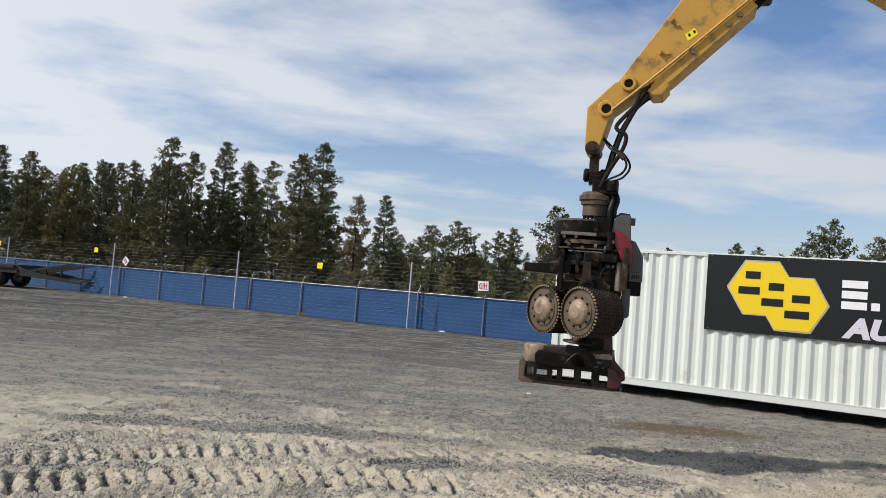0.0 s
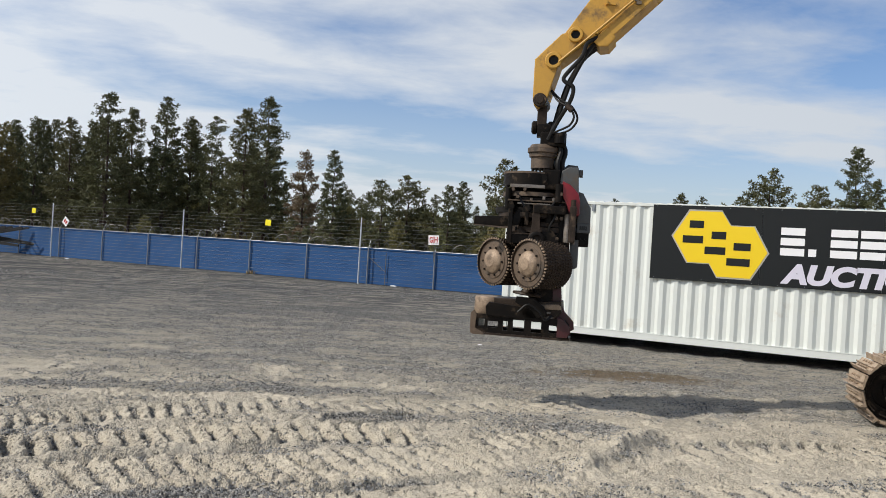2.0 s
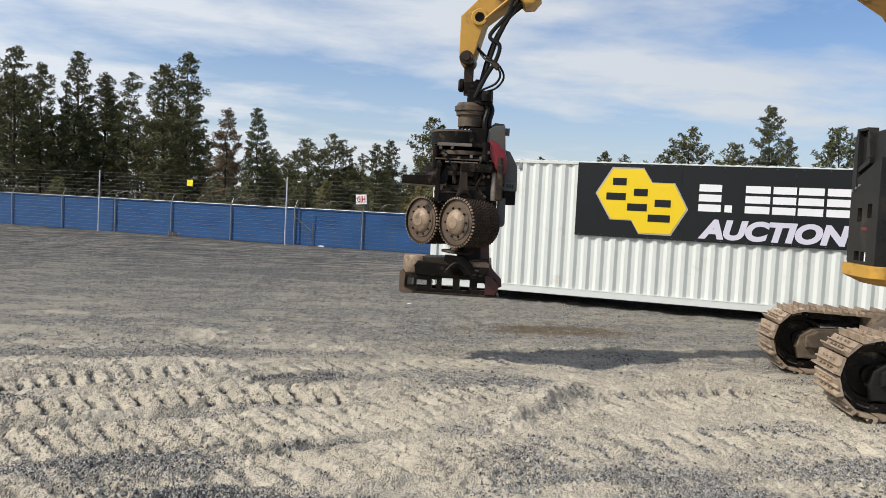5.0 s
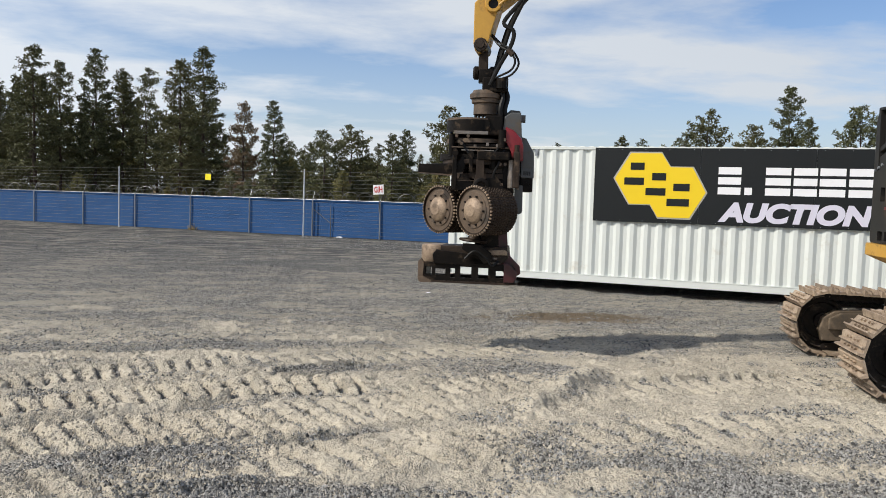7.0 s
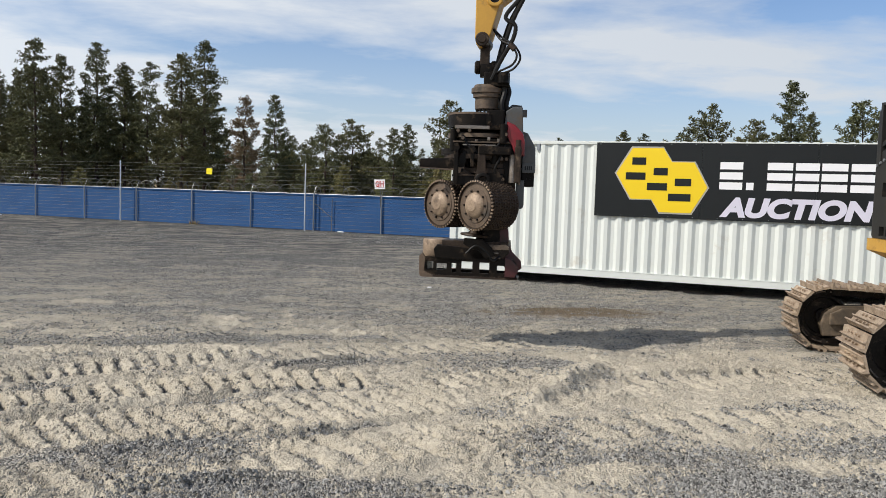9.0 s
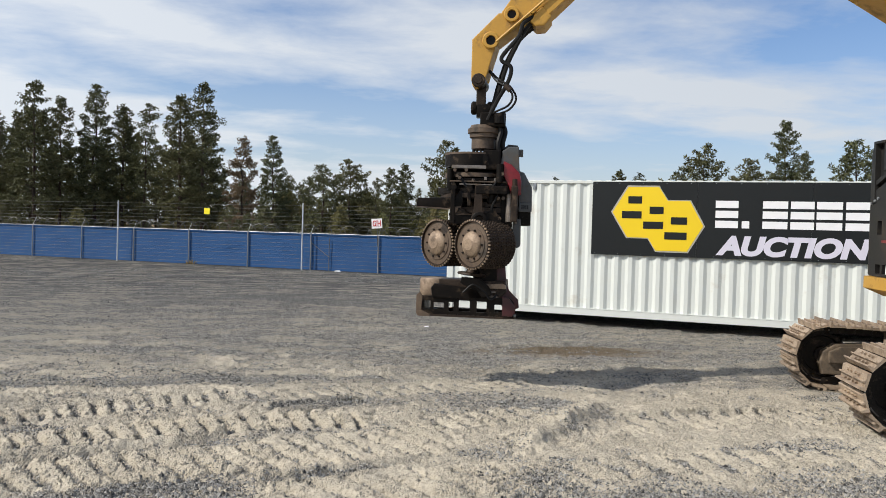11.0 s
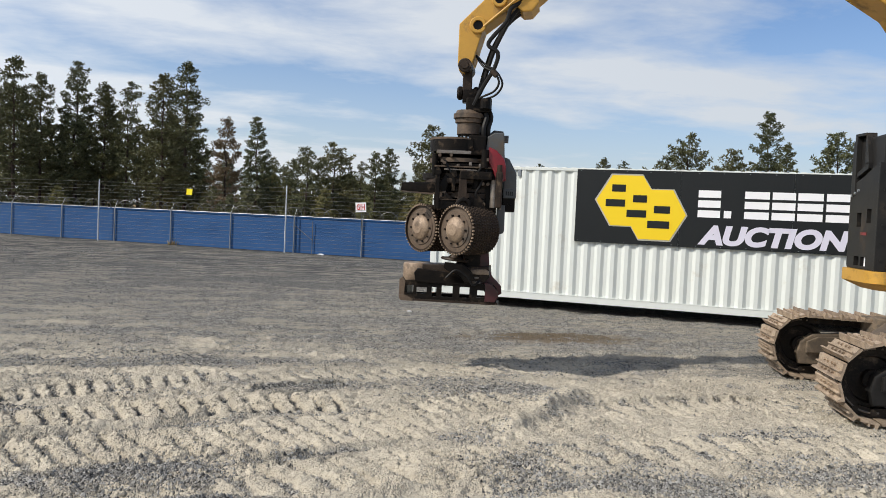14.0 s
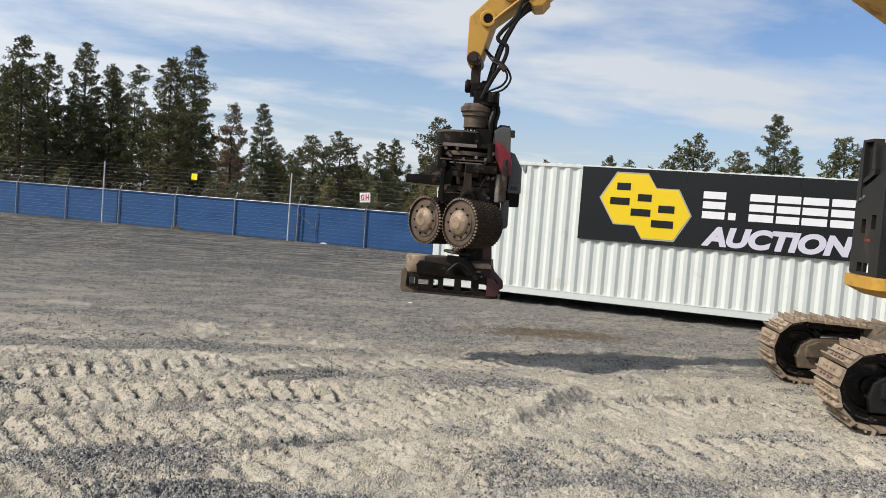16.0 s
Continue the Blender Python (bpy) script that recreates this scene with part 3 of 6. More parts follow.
    farcol = mx(ma("MULTIPLY", sv.outputs[1], 0.5), farcol, (0.051, 0.051, 0.052))
    farcol = mx(ma("MULTIPLY", ramp(nz(12.0, 4.0, 0.6, (0.9, 1.2, 1)), 0.52, 0.70), 0.5), farcol, (0.042, 0.042, 0.042))
    line = ma("MULTIPLY", ramp(nz(1.7, 10.0, 0.78, (0.42, 1.5, 1), 0.9), 0.475, 0.575), ramp(nz(0.4, 4.0, 0.6, (0.4, 1.0, 1)), 0.33, 0.50))
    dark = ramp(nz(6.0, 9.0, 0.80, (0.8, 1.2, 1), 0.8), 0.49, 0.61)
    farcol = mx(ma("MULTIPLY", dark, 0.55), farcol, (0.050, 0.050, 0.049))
    farcol = mx(ma("MULTIPLY", line, 0.40), farcol, (0.23, 0.214, 0.186))
    grey = mx(far, gravel, farcol)
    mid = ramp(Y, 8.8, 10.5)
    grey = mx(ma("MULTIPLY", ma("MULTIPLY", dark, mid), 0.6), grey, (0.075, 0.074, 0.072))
    grey = mx(ma("MULTIPLY", line, 0.75), grey, (0.345, 0.312, 0.250))
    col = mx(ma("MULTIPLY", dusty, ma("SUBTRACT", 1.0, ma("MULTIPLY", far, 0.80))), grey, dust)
    # crumbs: dark chips and pale clods of a few centimetres, all over
    chip = ramp(nz(38, 6.0, 0.8), 0.50, 0.60)
    clod = ramp(nz(24, 6.0, 0.8, (1, 1, 1), 0.6), 0.53, 0.64)
    col = mx(ma("MULTIPLY", chip, ma("MULTIPLY", near, 0.22)), col, (0.050, 0.049, 0.047))
    col = mx(ma("MULTIPLY", clod, ma("MULTIPLY", near, 0.40)), col, (0.58, 0.525, 0.430))
    # pale drifts of dust across the coarse gravel
    drift = ma("MULTIPLY", ma("MULTIPLY", ramp(nz(1.6, 10.0, 0.78, (0.40, 1.6, 1), 0.7), 0.50, 0.56), ramp(Y, 8.0, 10.5)), ma("SUBTRACT", 1.0, ramp(Y, 13.5, 19.0)))
    col = mx(ma("MULTIPLY", drift, 0.62), col, (0.42, 0.378, 0.30))
    # damp brown patch
    ex, ey = ma("DIVIDE", ma("SUBTRACT", X, 3.85), 1.7), ma("DIVIDE", ma("SUBTRACT", Y, 12.45), 0.62)
    r = ma("ADD", ma("SQRT", ma("ADD", ma("MULTIPLY", ex, ex), ma("MULTIPLY", ey, ey)), 0.0), ma("MULTIPLY", ma("SUBTRACT", nz(1.6), 0.5), 1.5))
    col = mx(ma("MULTIPLY", ma("SUBTRACT", 1.0, ramp(r, 0.45, 1.15)), 0.88), col, (0.150, 0.108, 0.064))
    # dry grass and needles past the fence
    past = ma("DIVIDE", ma("SUBTRACT", ma("ADD", Y, ma("MULTIPLY", X, -FENCE_K)), FENCE_Y), FENCE_LEN)
    wild = mx(ramp(nz(0.7, 7.0, 0.7), 0.4, 0.65), (0.30, 0.22, 0.115), (0.15, 0.115, 0.065))
    col = mx(ramp(past, 0.3, 1.6), col, wild)
    l.new(col, b.inputs["Base Color"])
    b1 = n.new("ShaderNodeBump")
    b1.inputs["Strength"].default_value, b1.inputs["Distance"].default_value = 1.0, 0.015
    hgt = ma("ADD", ma("MULTIPLY", ma("SUBTRACT", 1.0, vo.outputs["Distance"]), ma("SUBTRACT", 1.8, ma("MULTIPLY", dusty, ma("ADD", 0.7, ma("MULTIPLY", ramp(nz(1.9, 5.0), 0.42, 0.60), 1.0))))), ma("MULTIPLY", nz(30, 5.0, 0.65), 1.0))
    l.new(hgt, b1.inputs["Height"])
    b2 = n.new("ShaderNodeBump")
    b2.inputs["Strength"].default_value, b2.inputs["Distance"].default_value = 1.0, 0.018
    l.new(ma("ADD", nz(4.5, 6.0, 0.65), ma("MULTIPLY", nz(15, 4.0, 0.6), 0.9)), b2.inputs["Height"])
    l.new(b1.outputs[0], b2.inputs["Normal"])
    l.new(b2.outputs[0], b.inputs["Normal"])
    return m


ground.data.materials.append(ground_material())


def scatter_mesh(name, pts, size, shape, material):
    """Many small stones in one mesh: squashed, turned copies of a shape at the given points."""
    v0, f0 = shape
    k, nv = len(pts), len(v0)
    a = rng.random(k) * 6.283
    ca, sa = np.cos(a)[:, None], np.sin(a)[:, None]
    sc = size[:, None, None] * (0.6 + 0.8 * rng.random((k, 1, 3))) * (0.75 + 0.5 * rng.random((k, nv, 1)))
    v = v0[None] * sc
    v = np.stack([v[..., 0] * ca - v[..., 1] * sa, v[..., 0] * sa + v[..., 1] * ca, v[..., 2]], -1) + pts[:, None]
    f = (f0[None] + (np.arange(k) * nv)[:, None, None]).reshape(-1, f0.shape[1])
    me = bpy.data.meshes.new(name)
    me.from_pydata(v.reshape(-1, 3).tolist(), [], f.tolist())
    me.materials.append(material)
    return new(name, me)


SHARD = (np.array([[1, 0, -0.3], [-1, 0.1, -0.3], [0.1, 1, -0.3], [0, -1, -0.3], [0.1, 0, 0.7]], float), np.array([[0, 2, 4], [2, 1, 4], [1, 3, 4], [3, 0, 4]]))
K = 300000
sx, sy = rng.uniform(-4.6, 6.2, K), 4.5 + 8.5 * rng.random(K) ** 1.5
keep = soft_noise(sx, sy, 0.9) * 0.5 + soft_noise(sx, sy, 0.3) * 0.5 - 2.0 * dust_and_shade(sx, sy) > 0.46 + 0.36 * rng.random(K)
sx, sy = sx[keep], sy[keep]
ssz = np.minimum(0.0060 + 0.0036 * rng.exponential(1.0, len(sx)), 0.020)
spts = np.stack([sx, sy, ground_z(sx, sy) + ssz * 0.25], -1)
# crumbs of caked dust, in drifts along the wheel prints
K = 110000
cx0, cy0 = rng.uniform(-4.4, 6.0, K), 4.5 + 6.5 * rng.random(K) ** 1.35
keep = soft_noise(cx0, cy0, 0.6) * 0.45 + soft_noise(cx0, cy0, 0.16) * 0.55 + 0.10 * np.abs(bumps(cx0, cy0)[1]) > 0.42 + 0.34 * rng.random(K)
cx0, cy0 = cx0[keep], cy0[keep]
csz = np.minimum(0.0058 + 0.0042 * rng.exponential(1.0, len(cx0)), 0.022)
tagged(scatter_mesh("dust_crumbs", np.stack([cx0, cy0, ground_z(cx0, cy0) + csz * 0.25], -1), csz, SHARD, M["crumb"]), "tan crumbs of caked dust along the tyre prints", "gravel", kind="stuff")
# coarser clods and stones farther out over the yard
frng = np.random.default_rng(21)
fa, fd = np.radians(frng.uniform(-36, 32, 90000)), 10.0 + 25.0 * frng.random(90000) ** 0.85
fx, fy = fd * np.sin(fa), fd * np.cos(fa)
keep = ((fy - FENCE_Y - FENCE_K * fx) / FENCE_LEN < -0.3) & (soft_noise(fx, fy, 2.2) * 0.5 + soft_noise(fx, fy, 0.7) * 0.5 > 0.28 + 0.3 * frng.random(90000))
fx, fy, fd = fx[keep], fy[keep], fd[keep]
fsz = np.minimum(0.008 + 0.0065 * frng.exponential(1.0, len(fx)), 0.034) * (0.34 + fd / 44.0)
tagged(scatter_mesh("yard_stones", np.stack([fx, fy, ground_z(fx, fy) + fsz * 0.2], -1), fsz, SHARD, M["farstone"]), "scattered dark stones and clods over the far yard", "gravel", kind="stuff")
tagged(scatter_mesh("loose_gravel", spts, ssz, SHARD, M["stone"]), "loose grey gravel stones lying on the dusty yard", "gravel", kind="stuff")

# ---- shipping container ----
PHI = radians(28.25)
C_DIST, C_LEFT, C_LEN, C_WID, C_BOT, C_HT = 16.655, -6.20, 12.192, 2.438, 0.195, 2.896
# local x along the front wall, y into the container, z up; origin under the front left corner
C_M = Matrix.Translation((math.sin(PHI) * C_DIST, math.cos(PHI) * C_DIST, 0)) @ Matrix.Rotation(-PHI, 4, "Z") @ Matrix.Translation((C_LEFT, 0, 0))
cont = thing("shipping_container", C_M, "white corrugated steel shipping container standing on timber blocks", "container")
zb, zt = C_BOT, C_BOT + C_HT


def corrugated(bm, length, z0, z1, deep=0.036, pitch=0.28476, lead=0.0655):
    """A wall sheet pressed into ribs, with thickness; x along, y depth."""
    prof = [(0.0, deep)]
    n = int((length - lead - 0.05) / pitch)
    for i in range(n):
        for d, y in ((0.0, deep), (0.25, deep), (0.49, 0.0), (0.76, 0.0)):
            prof.append((lead + (i + d) * pitch, y))
    prof += [(lead + n * pitch, deep), (length, deep)]
    rows = []
    for z in (z0, z1):
        for off in (0.0, 0.003):
            rows.append([bm.verts.new((x, y + off, z)) for x, y in prof])
    for i in range(len(prof) - 1):
        bm.faces.new((rows[0][i], rows[0][i + 1], rows[2][i + 1], rows[2][i]))
        bm.faces.new((rows[1][i + 1], rows[1][i], rows[3][i], rows[3][i + 1]))


for name, y in (("side_wall", 0.012), ("back_wall", C_WID - 0.055)):
    bm = bmesh.new()
    corrugated(bm, C_LEN - 0.30, zb + 0.165, zt - 0.062)
    bmesh.ops.translate(bm, vec=(0.15, y, 0), verts=bm.verts)
    part(name, bm, M["white"], cont)
for name, x in (("end_wall", 0.03), ("door_wall", C_LEN - 0.03)):
    bm = bmesh.new()
    corrugated(bm, C_WID - 0.30, zb + 0.165, zt - 0.062)
    bmesh.ops.transform(bm, matrix=Matrix.Translation((x, 0.15, 0)) @ Matrix.Rotation(radians(90), 4, "Z"), verts=bm.verts)
    part(name, bm, M["white"], cont)
bm = bmesh.new()
nr = 58
for i in range(nr):
    x0 = 0.16 + (C_LEN - 0.32) * i / nr
    w = (C_LEN - 0.32) / nr
    box(bm, x0, x0 + w * 0.5, 0.05, C_WID - 0.05, zt - 0.03, zt - 0.012)
    box(bm, x0 + w * 0.5, x0 + w, 0.05, C_WID - 0.05, zt - 0.03, zt + 0.008)
part("roof", bm, M["white"], cont)
for y0, y1 in ((0.0, 0.06), (C_WID - 0.06, C_WID)):
    bm = bmesh.new()
    box(bm, 0.17, C_LEN - 0.17, y0, y1, zt - 0.068, zt - 0.006, bev=0.006)
    part("top_rail", bm, M["white"], cont)
    bm = bmesh.new()
    box(bm, 0.17, C_LEN - 0.17, y0 + 0.008, y1, zb + 0.012, zb + 0.150, bev=0.006)
    box(bm, 0.17, C_LEN - 0.17, y0 + 0.002, y1, zb + 0.150, zb + 0.168)
    part("bottom_rail", bm, M["white"], cont)
for x0, x1 in ((0.0, 0.16), (C_LEN - 0.16, C_LEN)):
    for y0, y1 in ((0.0, 0.15), (C_WID - 0.15, C_WID)):
        bm = bmesh.new()
        box(bm, x0 + 0.004, x1 - 0.004, y0 + 0.006, y1 - 0.006, zb + 0.118, zt - 0.118, bev=0.012)
        part("corner_post", bm, M["white"], cont)
        for z0 in (zb, zt - 0.118):
            bm = bmesh.new()
            cx = (x0 + x1) / 2
            holed(bm, x0, x1, z0, z0 + 0.118, [(cx - 0.032, cx + 0.032, z0 + 0.030, z0 + 0.092)], y0, y0 + 0.02 if y0 == 0 else y1)
            box(bm, x0, x1, y0 + 0.07, y1, z0, z0 + 0.118)
            box(bm, x0, cx - 0.05, y0 + 0.02, y0 + 0.07, z0, z0 + 0.118)
            box(bm, cx + 0.05, x1, y0 + 0.02, y0 + 0.07, z0, z0 + 0.118)
            box(bm, cx - 0.05, cx + 0.05, y0 + 0.02, y0 + 0.07, z0 + 0.1, z0 + 0.118)
            part("corner_casting", bm, M["white"], cont)
bm = bmesh.new()
box(bm, 0.1, C_LEN - 0.1, 0.08, C_WID - 0.08, zb + 0.10, zb + 0.16)
part("floor_deck", bm, M["timber"], cont)
for i in range(20):
    bm = bmesh.new()
    x = 0.4 + i * 0.6
    box(bm, x, x + 0.06, 0.07, C_WID - 0.07, zb + 0.02, zb + 0.10)
    part("cross_member", bm, M["white"], cont)
# hazard stripes on the top rail by the corner, and a small lashing plate
for i in range(4):
    for k, mt in ((0, "signblack"), (1, "signyellow")):
        bm = bmesh.new()
        x = 0.19 + i * 0.104 + k * 0.052
        slab(bm, ((x, zt - 0.062), (x + 0.052, zt - 0.062), (x + 0.072, zt - 0.012), (x + 0.02, zt - 0.012)), "y", -0.003, 0.001)
        part("hazard_stripe", bm, M[mt], cont, "black and yellow warning stripe")
bm = bmesh.new()
box(bm, 1.965, 2.035, -0.004, 0.03, zt - 0.21, zt - 0.068)
box(bm, 1.985, 2.015, -0.012, -0.004, zt - 0.19, zt - 0.13)
part("lashing_plate", bm, M["galv"], cont, "small grey steel lashing plate")
bm = bmesh.new()
box(bm, 0, 0.17, 0, 0.30, 0, 0.194, bev=0.012)
block = part("timber_block", bm, M["timber"])
block.matrix_world = C_M @ Matrix.Translation((-0.02, -0.03, 0.0))
tagged(block, "reddish-brown timber block under the container corner", "timber block", "blocks under the container")
for x, y in ((C_LEN - 0.17, -0.03), (-0.02, C_WID - 0.28), (C_LEN - 0.17, C_WID - 0.28)):
    copy_thing(block, C_M @ Matrix.Translation((x, y, 0.0)))

# ---- sign on the container ----
S_M = C_M @ Matrix.Translation((-C_LEFT, -0.004, 0))   # local x along the wall, 0 where the wall is nearest
sign = thing("auction_sign", S_M, "black sign with yellow hexagons and pale lettering on the container", "sign")
SX0, SX1, SZ0, SZ1 = -2.925, 3.45, 1.525, 3.062
for i in range(3):
    bm = bmesh.new()
    a, b = SX0 + (SX1 - SX0) * i / 3, SX0 + (SX1 - SX0) * (i + 1) / 3
    box(bm, a + 0.0012 * (i > 0), b - 0.0012 * (i < 2), -0.016, -0.006, SZ0, SZ1, bev=0.002)
    part("sign_panel", bm, M["signblack"], sign)
HEX = ((-2.53, 2.432), (-2.204, 2.985), (-1.562, 2.985), (-1.375, 2.690), (-0.925, 2.690), (-0.640, 2.165), (-0.952, 1.612), (-1.600, 1.612), (-1.765, 1.885), (-2.203, 1.885))
hc = (-1.58, 2.30)
bm = bmesh.new()
slab(bm, HEX, "y", -0.019, -0.0165)
part("logo_edge", bm, M["signgrey"], sign, "grey outline of the double hexagon")
bm = bmesh.new()
slab(bm, [(hc[0] + (x - hc[0]) * 0.965, hc[1] + (z - hc[1]) * 0.955) for x, z in HEX], "y", -0.023, -0.0195)
part("logo_field", bm, M["signyellow"], sign, "yellow double hexagon")
for x0, x1, z0, z1 in ((-2.30, -1.90, 2.30, 2.76), (-1.86, -1.46, 2.09, 2.55), (-1.43, -0.99, 1.88, 2.34)):
    bm = bmesh.new()
    slab(bm, ((x0, z0), (x1, z0), (x1, z0 + 0.15), (x0, z0 + 0.15)), "y", -0.027, -0.0235)
    slab(bm, ((x0 + 0.12, z1 - 0.15), (x1, z1 - 0.15), (x1, z1), (x0 + 0.12, z1)), "y", -0.027, -0.0235)
    part("logo_bar", bm, M["signblack"], sign, "black bars on the yellow field")
for x0, x1, z0, z1 in ((-0.45, -0.02, 2.145, 2.69), (0.05, 0.19, 2.145, 2.29), (0.43, 0.885, 2.145, 2.69), (0.935, 1.355, 2.145, 2.69), (1.395, 1.845, 2.145, 2.69), (1.90, 2.34, 2.145, 2.69), (2.39, 2.81, 2.145, 2.69)):
    bm = bmesh.new()
    if z1 - z0 > 0.3:
        for k in (0, 1, 2):
            h = (z1 - z0) * 0.265
            zz0 = z0 + k * ((z1 - z0) - h) / 2
            slab(bm, ((x0, zz0), (x1, zz0), (x1, zz0 + h), (x0, zz0 + h)), "y", -0.020, -0.0165)
    else:
        slab(bm, ((x0, z0), (x1, z0), (x1, z1), (x0, z1)), "y", -0.020, -0.0165)
    part("name_bar", bm, M["signwhite"], sign, "white bars")


def lettering(text, x, z, height, width, material, parent, shear=0.0, depth=0.0015, heavy=0.0):
    """Built-in font turned into a mesh, standing in the x-z plane, scaled to the given height and width."""
    cu = bpy.data.curves.new("lettering", "FONT")
    cu.body, cu.size, cu.extrude, cu.shear, cu.offset = text, 1.0, 0.01, shear, heavy
    tmp = bpy.data.objects.new("lettering", cu)
    scene.collection.objects.link(tmp)
    bpy.context.view_layer.update()
    me = bpy.data.meshes.new_from_object(tmp.evaluated_get(bpy.context.evaluated_depsgraph_get()))
    bpy.data.objects.remove(tmp)
    bm = bmesh.new()
    bm.from_mesh(me)
    bpy.data.meshes.remove(me)
    xs, ys = [v.co.x for v in bm.verts], [v.co.y for v in bm.verts]
    kx, ky = width / (max(xs) - min(xs)), height / (max(ys) - min(ys))
    x0, y0 = min(xs), min(ys)
    for v in bm.verts:
        v.co = Vector((x + (v.co.x - x0) * kx, -v.co.z * depth / 0.01, z + (v.co.y - y0) * ky))
    bmesh.ops.recalc_face_normals(bm, faces=bm.faces)
    return part("lettering", bm, material, parent, f"word {text} in slanted pale capitals")


w = lettering("AUCTION", -0.42, 1.59, 0.405, 2.77, M["signlilac"], sign, shear=0.20, heavy=0.055)
w.location.y = -0.0182
for i, x in enumerate(np.linspace(SX0 + 0.08, SX1 - 0.08, 14)):
    for z in (SZ0 + 0.03, SZ1 - 0.03):
        bm = bmesh.new()
        cyl(bm, (x, -0.0165, z), (x, -0.0195, z), 0.008, seg=8)
        part("screw", bm, M["galv"], sign)

# ---- boundary fence ----
fence = thing("chain_link_fence", pose(0, 0, 0), "chain link boundary fence covered with blue mesh, razor wire on top", "fence")


def on_fence(x, z=0.0, out=0.0):
    """A point of the fence line at the given x, set out from it beyond the yard."""
    return Vector((x, FENCE_Y + FENCE_K * x, z)) + fence_out * out


def mesh_cloth(name):
    m = surface(name, (0.007, 0.068, 0.205), (0.006, 0.050, 0.150), rough=0.75, scale=0.7, fine=9, amount=0.6, dirt=(0.05, 0.10, 0.20), dirt_amount=0.10, dirt_scale=0.8)
    n, l = m.node_tree.nodes, m.node_tree.links
    bp = n.new("ShaderNodeBump")
    bp.inputs["Distance"].default_value = 0.012
    wv = n.new("ShaderNodeTexVoronoi")
    wv.inputs["Scale"].default_value = 17
    l.new(n["Texture Coordinate"].outputs["Object"], wv.inputs["Vector"])
    l.new(wv.outputs["Distance"], bp.inputs["Height"])
    l.new(bp.outputs[0], n["Principled BSDF"].inputs["Normal"])
    return m


M["blue"] = mesh_cloth("blue_privacy_mesh")
F_TOP = 1.64
post_x = [1.66 - 2.93 * i for i in range(-3, 14)]
for i, x in enumerate(post_x):
    p = on_fence(x, out=-0.035)
    bm = bmesh.new()
    cyl(bm, p, p + Vector((0, 0, F_TOP + 0.02)), 0.032, seg=10)
    cyl(bm, p + Vector((0, 0, F_TOP + 0.02)), p + Vector((0, 0, F_TOP + 0.05)), 0.036, 0.012, seg=10)
    tube(bm, [p + Vector((0, 0, F_TOP)), p + fence_out * 0.10 + Vector((0, 0, F_TOP + 0.16)), p + fence_out * 0.2 + Vector((0, 0, F_TOP + 0.36))], 0.009, 6)
    part("post", bm, M["galv"], fence)
    if i + 1 == len(post_x):
        break
    # slightly slack cloth, sagging between the posts
    a, b = on_fence(x), on_fence(post_x[i + 1])
    bm = bmesh.new()
    nu, nv = 18, 10
    for off in (0.0, 0.006):
        rows = []
        for jj in range(nv + 1):
            row = []
            for ii in range(nu + 1):
                u, v = ii / nu, jj / nv
                p = a.lerp(b, u)
                wob = 0.05 * math.sin(math.pi * u) * math.sin(math.pi * v) * (0.4 + noise.noise((x * 0.7, u * 3, v * 2))) + 0.012 * math.sin(math.pi * u) * noise.noise((x + u * 9, v * 7, 1.0))
                z = 0.02 + (F_TOP - 0.03) * v - (0.015 * math.sin(math.pi * u) if jj == nv else 0)
                row.append(bm.verts.new(p + fence_out * (abs(wob) + off + 0.03) + Vector((0, 0, z))))
            rows.append(row)
        for jj in range(nv):
            for ii in range(nu):
                q = (rows[jj][ii], rows[jj][ii + 1], rows[jj + 1][ii + 1], rows[jj + 1][ii])
                bm.faces.new(q if off else q[::-1])
    part("mesh_panel", bm, M["blue"], fence, smooth=True)
    bm = bmesh.new()
    cyl(bm, on_fence(x, F_TOP, -0.03), on_fence(post_x[i + 1], F_TOP, -0.03), 0.015, seg=8)
    part("top_rail", bm, M["galv"], fence)
    bm = bmesh.new()
    coils = []
    turns = 5
    ph = 3.1 * i
    for k in range(turns * 16 + 1):
        u = k / (turns * 16)
        ang = 2 * math.pi * turns * u
        r = 0.25 + 0.03 * math.sin(ph + 7 * u)
        coils.append(a.lerp(b, u) + fence_out * (0.12 + 0.30 * r * math.cos(ang)) + fence_way * (r * 0.9 * math.cos(ang)) + Vector((0, 0, F_TOP + 0.13 + r * math.sin(ang))))
    tube(bm, coils, 0.012, 4)
    part("razor_wire_coil", bm, M["wire"], fence, "coil of grey razor wire")

bm = bmesh.new()
cyl(bm, on_fence(-1.27, 1.25, -0.04), on_fence(-0.45, 0.62, -0.04), 0.014, seg=6)
# dark upright tube added for the shadow line at the foot of the brace
cyl(bm, on_fence(-0.45, 0.02, -0.04), on_fence(-0.45, 1.45, -0.04), 0.018, seg=6)
part("brace", bm, M["wire"], fence, "thin diagonal brace beside a post, with an upright tube for a shadow line")
